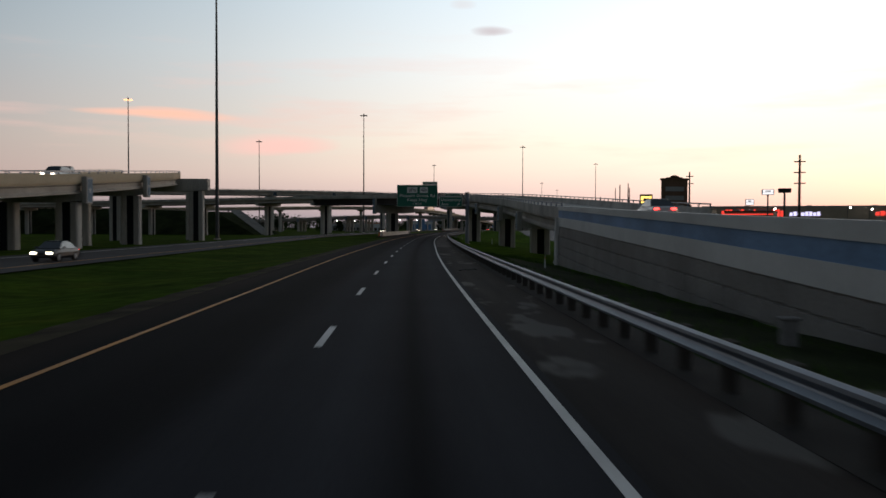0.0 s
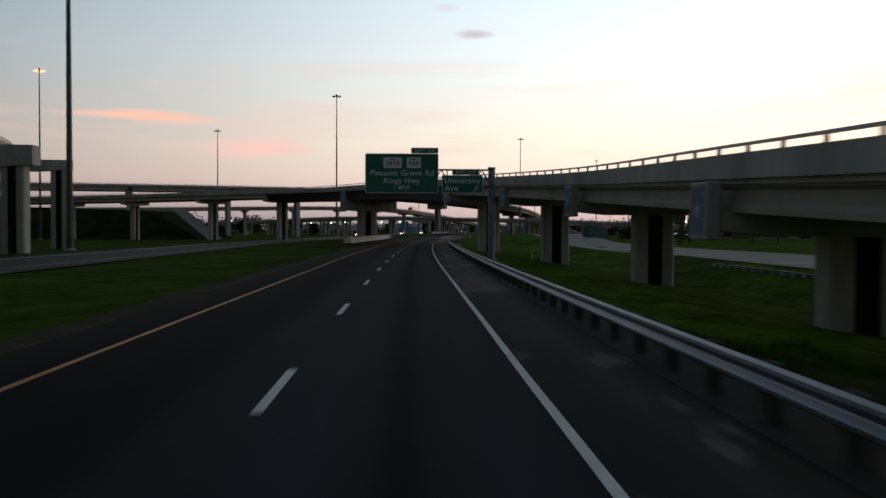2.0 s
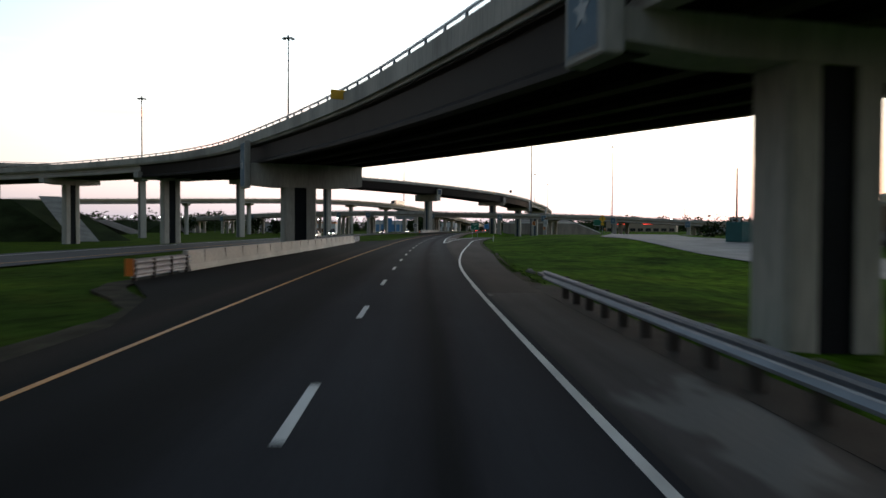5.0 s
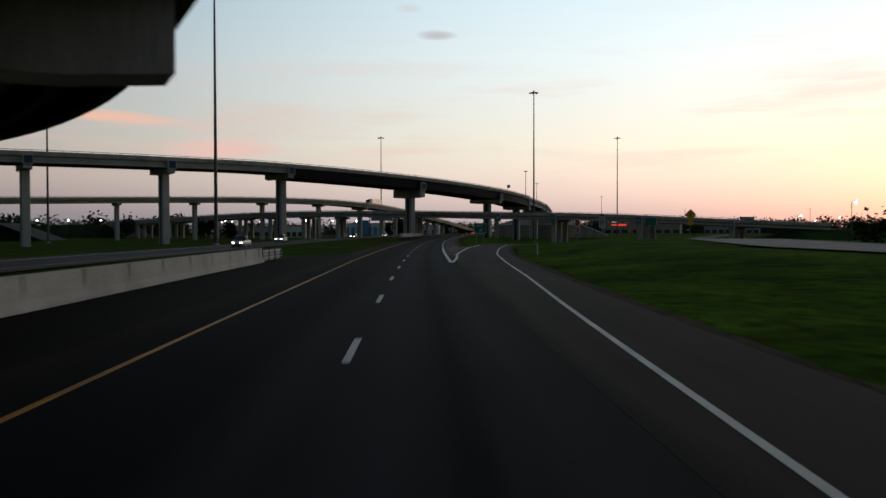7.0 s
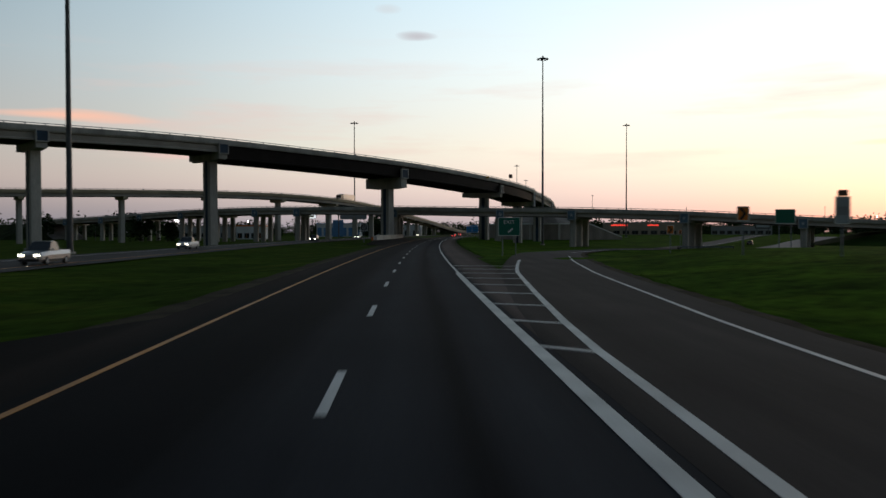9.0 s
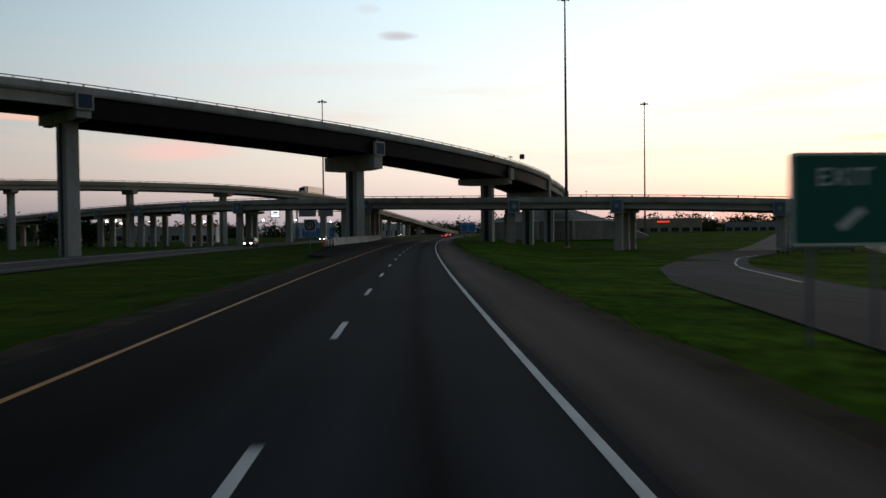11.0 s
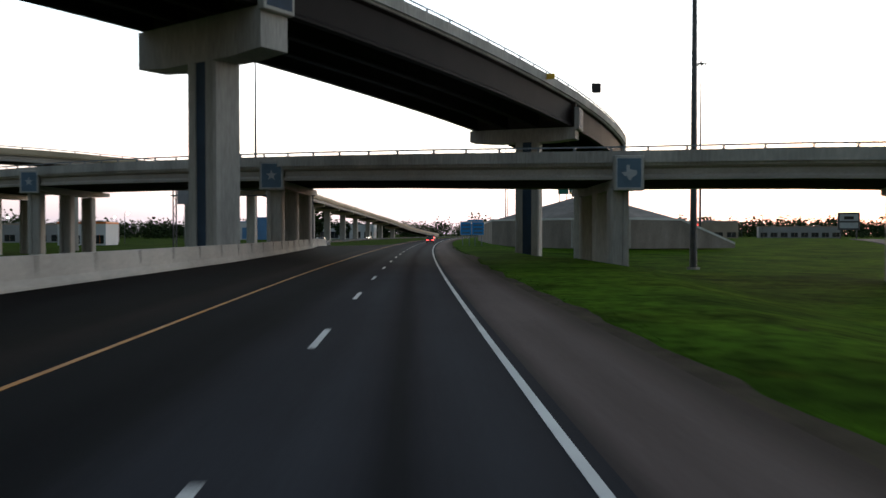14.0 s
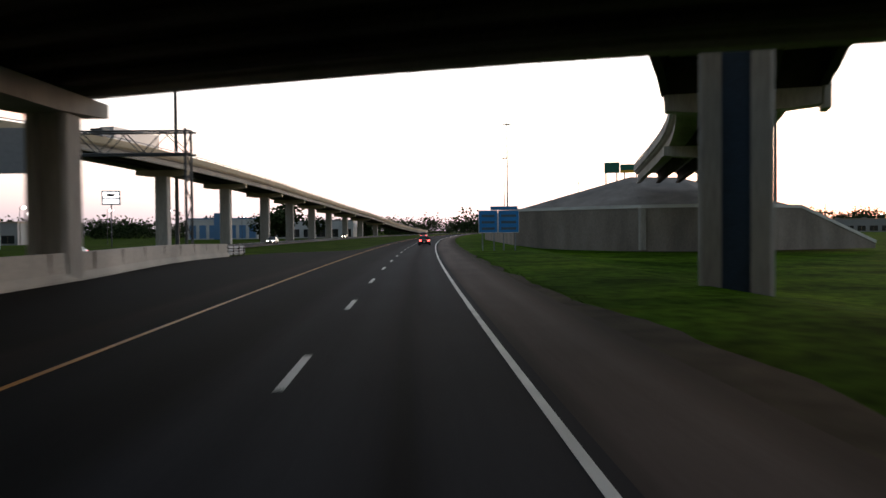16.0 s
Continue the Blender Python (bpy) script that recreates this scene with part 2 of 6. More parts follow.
def node_tools(m):
    nt = m.node_tree
    N, L = nt.nodes.new, nt.links.new

    def tex(scale, detail=5.0, vec=None, rough=0.55):
        n = N("ShaderNodeTexNoise")
        n.inputs["Scale"].default_value, n.inputs["Detail"].default_value, n.inputs["Roughness"].default_value = scale, detail, rough
        if vec is not None:
            L(vec, n.inputs[0])
        return n.outputs[0]

    def ramp(fac, stops):
        n = N("ShaderNodeValToRGB")
        e = n.color_ramp.elements
        e.remove(e[1])
        for k, (p, c) in enumerate(stops):
            el = e[0] if k == 0 else e.new(p)
            el.position, el.color = p, ((*c, 1) if isinstance(c, tuple) else (c, c, c, 1))
        L(fac, n.inputs[0])
        return n.outputs[0]

    def mix(fac, a, b, kind="MIX"):
        n = N("ShaderNodeMix")
        n.data_type, n.blend_type = "RGBA", kind
        for i, v in ((0, fac), (6, a), (7, b)):
            if isinstance(v, (int, float)):
                n.inputs[i].default_value = v
            elif isinstance(v, tuple):
                n.inputs[i].default_value = (*v, 1)
            else:
                L(v, n.inputs[i])
        return n.outputs[2]

    return N, L, tex, ramp, mix


def grass_material():
    """Mown grass: fresh and dull patches, dry spots, thin bare spots."""
    m = material("mown_grass", (0.04, 0.09, 0.01), 0.95, vary=0.35, scale=0.35, bump=0.6, spec=0.03)
    N, L, tex, ramp, mix = node_tools(m)
    tc = N("ShaderNodeTexCoord")
    P = tc.outputs["Object"]
    base = ramp(tex(0.09, 7, P), [(0.30, (0.037, 0.085, 0.007)), (0.48, (0.069, 0.154, 0.010)), (0.70, (0.129, 0.228, 0.015))])
    col = mix(1.0, base, ramp(tex(1.3, 5, P), [(0.30, 0.34), (0.62, 1.0)]), "MULTIPLY")
    col = mix(1.0, col, ramp(tex(0.22, 6, P, 0.65), [(0.34, 0.38), (0.54, 1.0)]), "MULTIPLY")
    col = mix(ramp(tex(0.30, 6, P), [(0.62, 0.0), (0.78, 0.5)]), col, (0.120, 0.135, 0.010))
    col = mix(ramp(tex(0.75, 6, P), [(0.68, 0.0), (0.76, 0.8)]), col, (0.052, 0.040, 0.020))
    # the median and the land beyond it are drier than the verge on the right
    sep = N("ShaderNodeSeparateXYZ")
    L(P, sep.inputs[0])
    across = N("ShaderNodeMath")
    across.operation = "MULTIPLY_ADD"
    bend = N("ShaderNodeMath")
    bend.operation = "MULTIPLY"
    L(sep.outputs["Y"], bend.inputs[0])
    L(sep.outputs["Y"], bend.inputs[1])
    L(bend.outputs[0], across.inputs[0])
    across.inputs[1].default_value = -1 / (2 * 3250.0)
    L(sep.outputs["X"], across.inputs[2])
    left = N("ShaderNodeMapRange")
    L(across.outputs[0], left.inputs[0])
    left.inputs[1].default_value, left.inputs[2].default_value, left.inputs[3].default_value, left.inputs[4].default_value = -9.0, 3.0, 0.62, 0.0
    dry = mix(1.0, ramp(tex(0.16, 6, P), [(0.32, (0.030, 0.048, 0.010)), (0.52, (0.052, 0.080, 0.014)), (0.70, (0.095, 0.110, 0.016))]), ramp(tex(1.1, 5, P), [(0.30, 0.45), (0.62, 1.0)]), "MULTIPLY")
    col = mix(left.outputs[0], col, dry)
    col = mix(0.40, col, tex(14.0, 3, P), "OVERLAY")
    m.node_tree.nodes["Principled BSDF"].inputs["IOR"].default_value = 1.1
    L(col, m.node_tree.nodes["Principled BSDF"].inputs["Base Color"])
    return m


def paved_material(name, across, stain, grain=0.30, patch=None):
    """Pavement that changes across the road (offset in metres), with long stains, tar spots and grain."""
    m = bpy.data.materials.new(name)
    m.use_nodes = True
    N, L, tex, ramp, mix = node_tools(m)
    b = m.node_tree.nodes["Principled BSDF"]
    b.inputs["Roughness"].default_value, b.inputs["Specular IOR Level"].default_value = 0.9, 0.03
    uv, sep = N("ShaderNodeUVMap"), N("ShaderNodeSeparateXYZ")
    uv.uv_map = "lay"
    L(uv.outputs[0], sep.inputs[0])
    mp = N("ShaderNodeMapping")
    mp.inputs["Scale"].default_value = (1.0, 0.05, 1.0)
    L(uv.outputs[0], mp.inputs[0])
    long_noise = tex(0.9, 6, mp.outputs[0])
    # offsets from -20 to 20 m become 0 to 1, wavering a little along the road
    wob = N("ShaderNodeMath")
    wob.operation = "MULTIPLY_ADD"
    L(long_noise, wob.inputs[0])
    wob.inputs[1].default_value, wob.inputs[2].default_value = 0.5, -0.25
    add = N("ShaderNodeMath")
    add.operation = "ADD"
    L(sep.outputs["X"], add.inputs[0])
    L(wob.outputs[0], add.inputs[1])
    unit = N("ShaderNodeMapRange")
    L(add.outputs[0], unit.inputs[0])
    unit.inputs[1].default_value, unit.inputs[2].default_value = -20.0, 20.0
    col = ramp(unit.outputs[0], [((o + 20) / 40, c) for o, c in across])
    col = mix(0.8, col, ramp(long_noise, [(0.3, 1 - stain), (0.7, 1.0)]), "MULTIPLY")
    col = mix(1.0, col, ramp(tex(0.16, 5, uv.outputs[0]), [(0.3, 0.80), (0.7, 1.0)]), "MULTIPLY")
    if patch:
        mp2 = N("ShaderNodeMapping")
        mp2.inputs["Scale"].default_value = (0.5, 0.16, 1.0)
        L(uv.outputs[0], mp2.inputs[0])
        col = mix(ramp(tex(1.0, 3, mp2.outputs[0]), [(0.56, 0.0), (0.60, 0.8)]), col, patch)
    fine = tex(11.0, 4, uv.outputs[0])
    col = mix(grain, col, fine, "OVERLAY")
    L(col, b.inputs["Base Color"])
    bp = N("ShaderNodeBump")
    bp.inputs["Strength"].default_value, bp.inputs["Distance"].default_value = 0.3, 0.02
    L(tex(30.0, 3, uv.outputs[0]), bp.inputs["Height"])
    L(bp.outputs[0], b.inputs["Normal"])
    return m


GRASS = grass_material()
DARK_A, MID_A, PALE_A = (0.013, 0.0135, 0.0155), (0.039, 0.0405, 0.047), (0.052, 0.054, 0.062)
# left-lane tones, darkened to stand in for the lens's dim left corner
LENS_DIM_A, LENS_DIM_TRACK_A = (0.013, 0.0135, 0.015), (0.016, 0.0165, 0.018)
ASPHALT = paved_material("asphalt", [(-6.1, LENS_DIM_A), (-5.1, LENS_DIM_TRACK_A), (-4.3, LENS_DIM_A), (-3.85, DARK_A), (-3.4, LENS_DIM_TRACK_A), (-2.6, MID_A), (-1.9, MID_A), (-1.0, PALE_A),
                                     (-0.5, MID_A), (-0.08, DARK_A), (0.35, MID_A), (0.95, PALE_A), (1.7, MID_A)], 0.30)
SHOULDER = paved_material("shoulder_asphalt", [(1.9, (0.062, 0.052, 0.049)), (2.4, (0.172, 0.132, 0.119)), (3.6, (0.176, 0.136, 0.121)), (4.4, (0.080, 0.062, 0.052))], 0.35)
DARK_SHOULDER = paved_material("dark_patched_shoulder", [(1.9, (0.034, 0.033, 0.033)), (2.5, (0.070, 0.061, 0.056)), (3.3, (0.094, 0.082, 0.074)), (3.9, (0.076, 0.063, 0.055)), (4.2, (0.030, 0.025, 0.022))], 0.45, patch=(0.17, 0.16, 0.145))
ROUGH_SHOULDER = paved_material("patched_shoulder", [(1.9, (0.048, 0.047, 0.047)), (2.3, (0.120, 0.108, 0.102)), (3.3, (0.165, 0.148, 0.137)), (3.9, (0.130, 0.114, 0.102)), (4.2, (0.050, 0.042, 0.038))], 0.45, patch=(0.21, 0.20, 0.185))
LEFT_SHOULDER = paved_material("dark_shoulder", [(-14, (0.009, 0.0075, 0.007)), (-9, (0.010, 0.0085, 0.008)), (-7.8, (0.016, 0.013, 0.011)), (-7.3, (0.030, 0.024, 0.020)), (-6.7, (0.024, 0.020, 0.018)), (-6.1, (0.015, 0.014, 0.014))], 0.35)
RAMP_ASPHALT = paved_material("ramp_asphalt", [(2.0, (0.054, 0.048, 0.046)), (2.6, (0.094, 0.078, 0.071)), (6.0, (0.102, 0.088, 0.080)), (12.0, (0.102, 0.091, 0.085)), (17.0, (0.125, 0.118, 0.114))], 0.35)
SOIL = material("bare_soil", (0.042, 0.036, 0.024), 0.95, vary=0.4, scale=2.0, bump=0.6, spec=0.03, second=(0.075, 0.062, 0.040))
BARRIER_GREY = material("barrier_concrete", (0.43, 0.40, 0.355), 0.85, vary=0.2, scale=0.7, bump=0.12)
ABUT_GREY = material("abutment_concrete", (0.27, 0.235, 0.205), 0.9, vary=0.25, scale=0.9, bump=0.3, stretch=(1, 1, 0.3))
BANK_GRASS = material("rough_bank_grass", (0.020, 0.028, 0.010), 0.95, vary=0.45, scale=0.5, bump=0.6, spec=0.03)
MOUND_GRASS = material("dull_mound_grass", (0.030, 0.056, 0.012), 0.95, vary=0.4, scale=0.4, bump=0.6, spec=0.03)
# dark beam colour that stands in for the shade under the decks
BEAM_UNDER = material("shade_toned_beam", (0.075, 0.060, 0.052), 0.9, vary=0.3, scale=0.8, bump=0.1, spec=0.1)

# ---------------------------------------------------------------- builders


def part(name, bm, mat, parent=None, label="", smooth=False):
    me = bpy.data.meshes.new(name)
    bmesh.ops.recalc_face_normals(bm, faces=bm.faces)
    bm.to_mesh(me)
    bm.free()
    me.materials.append(mat)
    if smooth:
        for p in me.polygons:
            p.use_smooth = True
    ob = new(name, me)
    if parent is not None:
        ob.parent = parent
    if label:
        ob["label"] = label
    return ob


def share(name, source, m, parent):
    ob = new(name, source.data)
    ob.parent = parent
    ob.matrix_basis = m
    return ob


def thing(name, label, category, m=None, group="", kind=""):
    ob = new(name)
    ob.empty_display_size = 0.2
    if m is not None:
        ob.matrix_basis = m
    return tagged(ob, label, category, group, kind)


def add_box(bm, x0, x1, y0, y1, z0, z1, m=None, bevel=0.0):
    r = bmesh.ops.create_cube(bm, size=1.0)
    vs = r["verts"]
    for v in vs:
        v.co = Vector((x0 + (v.co.x + 0.5) * (x1 - x0), y0 + (v.co.y + 0.5) * (y1 - y0), z0 + (v.co.z + 0.5) * (z1 - z0)))
    if bevel:
        es = list({e for v in vs for e in v.link_edges})
        r = bmesh.ops.bevel(bm, geom=es, offset=bevel, segments=1, affect="EDGES")
        vs = list({v for f in r["faces"] for v in f.verts} | {v for v in vs if v.is_valid})
    if m is not None:
        for v in vs:
            v.co = m @ v.co
    return vs


def box(name, dims, mat, parent=None, label="", bevel=0.0, m=None):
    bm = bmesh.new()
    add_box(bm, *dims, m=m, bevel=bevel)
    return part(name, bm, mat, parent, label)


def add_tube(bm, a, b, r0, r1=None, seg=10):
    a, b = Vector(a), Vector(b)
    d = b - a
    m = Matrix.Translation((a + b) / 2) @ d.to_track_quat("Z", "Y").to_matrix().to_4x4()
    bmesh.ops.create_cone(bm, cap_ends=True, segments=seg, radius1=r0, radius2=r0 if r1 is None else r1, depth=d.length, matrix=m)


def tube(name, a, b, r0, mat, parent=None, r1=None, seg=10, label=""):
    bm = bmesh.new()
    add_tube(bm, a, b, r0, r1, seg)
    return part(name, bm, mat, parent, label)


def spline(points, step):
    """Catmull-Rom through control points, resampled at about the given step."""
    P = [Vector(p) for p in points]
    P = [2 * P[0] - P[1]] + P + [2 * P[-1] - P[-2]]
    out = []
    for i in range(1, len(P) - 2):
        n = max(1, round((P[i + 1] - P[i]).length / step))
        for k in range(n):
            t = k / n
            a, b, c, d = P[i - 1], P[i], P[i + 1], P[i + 2]
            out.append(0.5 * (2 * b + (c - a) * t + (2 * a - 5 * b + 4 * c - d) * t * t + (3 * b - a - 3 * c + d) * t ** 3))
    out.append(P[-2])
    return out


def rights(path):
    r = []
    for i in range(len(path)):
        d = path[min(i + 1, len(path) - 1)] - path[max(i - 1, 0)]
        r.append(Vector((d.y, -d.x, 0)).normalized())
    return r


def sweep(bm, path, section, side=None):
    """A closed section of (right, up) points carried along a path."""
    side = side or rights(path)
    rings = []
    for p, r in zip(path, side):
        rings.append([bm.verts.new(p + r * u + Vector((0, 0, v))) for u, v in section])
    n = len(section)
    for a, b in zip(rings, rings[1:]):
        for i in range(n):
            bm.faces.new((a[i], a[(i + 1) % n], b[(i + 1) % n], b[i]))
    bm.faces.new(rings[0])
    bm.faces.new(rings[-1][::-1])


def swept(name, path, section, mat, parent=None, label="", side=None):
    bm = bmesh.new()
    sweep(bm, path, section, side)
    return part(name, bm, mat, parent, label)


def rect(u0, u1, v0, v1):
    return [(u0, v0), (u1, v0), (u1, v1), (u0, v1)]


# the main road bends gently right on a circle
R_ROAD = 3250.0


def road(s, off=0.0, z=0.0):
    a = s / R_ROAD
    return Vector((R_ROAD - (R_ROAD - off) * math.cos(a), (R_ROAD - off) * math.sin(a), z))


def road_inverse(x, y):
    a = math.atan2(y, R_ROAD - x)
    return a * R_ROAD, R_ROAD - math.hypot(x - R_ROAD, y)


def lerp(x, table):
    if x <= table[0][0]:
        return table[0][1]
    for (a, u), (b, v) in zip(table, table[1:]):
        if x <= b:
            return u + (v - u) * (x - a) / (b - a)
    return table[-1][1]


def smooth01(t):
    t = min(1, max(0, t))
    return t * t * (3 - 2 * t)


RAMP_R = [(190, 1.78), (206, 1.82), (214, 1.91), (224, 2.22), (241, 3.0), (258, 3.92), (275, 4.93), (295, 5.8), (312, 6.65), (319, 7.1), (329, 8.0), (344, 9.3), (364, 11.7), (385, 15.0), (405, 18.9), (426, 24.4), (437, 28.0), (455, 35.0), (480, 46.5), (505, 59), (525, 68.5)]
RAMP_L = [(294.6, 1.80), (296, 1.95), (306, 2.55), (314, 2.8), (320, 3.15), (330, 3.9), (347, 5.25), (360, 6.9), (380, 9.6), (405, 13.6), (430, 20.2), (446, 26.4), (460, 32.0), (480, 39.5), (505, 50), (525, 59)]
BARRIER_A = [(200, -12.6), (240, -12.1), (258, -11.9), (275, -12.1), (310, -12.4)]
BARRIER_B = [(470, -12.6), (485, -12.0), (500, -11.5), (515, -11.2), (535, -11.45), (550, -12.15), (562, -12.6), (572, -13.7), (590, -15.3), (612, -16.5)]
OPP_NEAR = [(0, -22), (100, -23), (170, -25), (204, -27), (365, -27.5), (475, -29.5), (600, -29.5), (1600, -29)]


def rise(s):
    """Height of the raised median paving around the second barrier."""
    return 0.52 * smooth01((s - 455) / 26) * smooth01((622 - s) / 50)


FALL = [(370, 0.0), (390, -0.3), (410, -0.65), (430, -1.1), (446, -1.3), (480, -1.8), (505, -2.1), (525, -2.3), (570, -2.3), (650, -1.6), (760, -0.3), (800, 0.0)]


def drop(s, off):
    """The ground falls away to the right where the exit ramp turns off."""
    return lerp(s, FALL) * lerp(off - lerp(s, [(400, 5.0), (480, 9.0), (527, 16.5), (560, 12.5)]), [(0, 0.0), (8, 0.75), (28, 0.8), (42, 1.0), (100, 1.0), (170, 0.4), (290, 0.0)])


def ground_z(s, off):
    if off < -7.4:
        k = max(smooth01((s - 188) / 12) * smooth01((322 - s) / 12), smooth01((s - 458) / 12) * smooth01((628 - s) / 12))
        dip = -0.55 + 0.42 * k
        up = rise(s) * lerp(-off, [(6.1, 0.0), (12.0, 0.93), (17, 0.9), (21, 0.4), (26, 0.0)])
        return up + lerp(-off, [(7.4, -0.06), (9, -0.12), (15, dip), (21, -0.35), (44, -0.35), (56, -0.9), (90, -1.3), (400, -1.5)])
    if off < 4.3:
        return -0.06
    dip = smooth01((250 - s) / 60)
    deep = lerp(off, [(4.3, -0.06), (6.5, -0.3), (9, -0.85), (12.5, -0.85), (16, -1.5), (20, -2.0), (24, -2.2), (33, -1.0), (60, -0.1), (120, 0.2), (400, -0.8)])
    fall = drop(s, off)
    flat = lerp(off, [(4.3, -0.06), (6.5, -0.2), (12, -0.45), (40, -0.5), (70, -0.1), (400, -0.8)])
    pave = lerp(s, RAMP_R) + 3.0
    z = flat + (deep - flat) * dip
    if s > 195 and off < pave:
        z = -0.05
    elif s > 195:
        z += smooth01((s - 235) / 50) * smooth01((410 - s) / 45) * lerp(off - pave, [(0, 0.35), (4, 0.75), (11, 1.4), (30, 1.45), (50, 0.9), (95, 0.0)])
    return z + fall


def ground_at(x, y):
    s, off = road_inverse(x, y)
    return ground_z(s, off)


def strip(name, s0, s1, o0, o1, z, mat, parent=None, label="", step=8.0, thick=0.03):
    """A flat band along the road between two offsets, each a number or a function of s."""
    f0 = o0 if callable(o0) else (lambda s: o0)
    f1 = o1 if callable(o1) else (lambda s: o1)
    fz = z if callable(z) else (lambda s, o: z)
    n = max(1, round((s1 - s0) / step))
    bm = bmesh.new()
    rows = []
    for i in range(n + 1):
        s = s0 + (s1 - s0) * i / n
        a, b = f0(s), f1(s)
        rows.append([bm.verts.new(road(s, a, fz(s, a))), bm.verts.new(road(s, b, fz(s, b))),
                     bm.verts.new(road(s, b, fz(s, b) - thick)), bm.verts.new(road(s, a, fz(s, a) - thick))])
    for p, q in zip(rows, rows[1:]):
        for i in range(4):
            bm.faces.new((p[i], p[(i + 1) % 4], q[(i + 1) % 4], q[i]))
    bm.faces.new(rows[0])
    bm.faces.new(rows[-1][::-1])
    lay = bm.loops.layers.uv.new("lay")
    for f in bm.faces:
        for lp in f.loops:
            s, off = road_inverse(lp.vert.co.x, lp.vert.co.y)
            lp[lay].uv = (off, s)
    return part(name, bm, mat, parent, label)


# ---------------------------------------------------------------- ground and roads
def build_ground():
    ss = [-2500, -900, -300, -120] + [x for x in range(-60, 700, 10)] + [760, 850, 1000, 1300, 2000, 3200, 4800]
    oo = [-4500, -2000, -800, -400, -250, -160, -120, -90, -70, -58, -50, -43, -36, -32, -27, -21, -18, -15, -12, -9.6, -8.2, -7.4, -6, -2, 2,
          4.3, 5.2, 6.5, 8, 10, 12, 15, 19, 24, 29, 33, 38, 44, 52, 60, 80, 120, 200, 350, 700, 1500, 2900]
    bm = bmesh.new()
    grid = []
    for s in ss:
        grid.append([])
        for o in oo:
            z = ground_z(s, o)
            if abs(o) > 10:
                z += 0.12 * noise.noise(Vector((s * 0.05, o * 0.09, 0)))
            grid[-1].append(bm.verts.new(road(s, o, z)))
    for a, b in zip(grid, grid[1:]):
        for i in range(len(oo) - 1):
            bm.faces.new((a[i], a[i + 1], b[i + 1], b[i]))
    ob = part("ground", bm, GRASS, smooth=True)
    tagged(ob, "mown roadside grass reaching out to the horizon", "ground", kind="structure")


build_ground()
def shoulder_edge(s):
    """The paved left verge widens to the median barriers."""
    a = smooth01((s - 188) / 14) * smooth01((322 - s) / 14)
    b = smooth01((s - 438) / 16) * smooth01((628 - s) / 14)
    return -7.5 + a * (7.5 + lerp(s, BARRIER_A)) + b * (7.5 + lerp(s, BARRIER_B))


main_road = thing("road", "dark asphalt two-lane carriageway curving gently right", "road", kind="structure")
YELLOW_OFF = [(10, -6.05), (31, -5.88), (65, -5.95), (80, -5.86), (100, -5.79), (115, -5.78), (130, -5.93), (180, -5.98), (213, -5.9), (240, -5.82), (264, -5.76), (280, -5.78), (296, -5.93), (400, -5.94), (465, -5.93), (480, -5.98), (495, -6.08), (510, -6.16), (530, -6.1)]
WHITE_OFF = [(50, 1.78), (78, 1.86), (90, 1.93), (108, 1.93), (124, 1.86), (150, 1.79), (345, 1.74), (600, 1.73)]
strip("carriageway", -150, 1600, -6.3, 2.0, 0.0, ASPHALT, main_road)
strip("left_shoulder", -150, 1600, shoulder_edge, -6.3, lambda s, o: -0.002 + (rise(s) if o < -6.4 else 0.0) * min(1.0, (-o - 6.1) / 5.4), LEFT_SHOULDER, main_road, "brownish asphalt shoulder")
strip("right_shoulder", -150, 98, 2.0, 4.2, -0.002, DARK_SHOULDER, main_road, "patched dark asphalt shoulder")
strip("right_shoulder", 98, 204, 2.0, 4.2, -0.002, ROUGH_SHOULDER, main_road, "patched paler asphalt shoulder")
strip("right_shoulder", 204, 1600, 2.0, lambda s: lerp(s, [(204, 4.2), (230, 4.4), (600, 4.7)]), -0.002, SHOULDER, main_road, "brownish asphalt shoulder")


def soil_edge(s, k):
    return noise.noise(Vector((s * 0.21, k, 0))) * 0.45 + noise.noise(Vector((s * 0.9, k, 4))) * 0.2


# darker strip of grass in the ditch between guardrail and wall
ditch = strip("ditch_grass", -60, 96, lambda s: 5.15 + soil_edge(s, 6.0) * 0.4, lambda s: 11.6 - 2.5 * smooth01((s - 66) / 26) + soil_edge(s, 7.0), lambda s, o: ground_z(s, o) + 0.05, BANK_GRASS, None, step=1.5, thick=0.12)
tagged(ditch, "darker grass in the ditch below the wall", "grass", kind="structure")
# worn bare soil between paving and grass
def ramp_side(s):
    return lerp(s, RAMP_R) + lerp(s, [(196, 2.3), (240, 2.9), (272, 1.7), (320, 1.3), (525, 1.2)])


SOIL_EDGES = (
    (372, 900, lambda s: lerp(s, [(204, 4.2), (230, 4.4), (600, 4.7)]) - 0.12, lambda s: 5.15 + soil_edge(s, 1.0) + 0.9 * math.exp(-((s - 545) / 9) ** 2)),
    (200, 430, lambda s: ramp_side(s) - 0.15, lambda s: ramp_side(s) + 0.55 + soil_edge(s, 4.0)),
    (-60, 460, lambda s: shoulder_edge(s) - 1.0 - 1.3 * abs(soil_edge(s, 2.0)) - 0.5 * soil_edge(s * 0.3, 5.0), lambda s: shoulder_edge(s) + 0.1),
)
for a, b, f0, f1 in SOIL_EDGES:
    sl = strip("soil_edge", a, b, f0, f1, lambda s, o: ground_z(s, o) + 0.045, SOIL, None, step=1.2, thick=0.12)
    tagged(sl, "narrow strip of bare worn soil beside the paving", "soil", kind="structure")
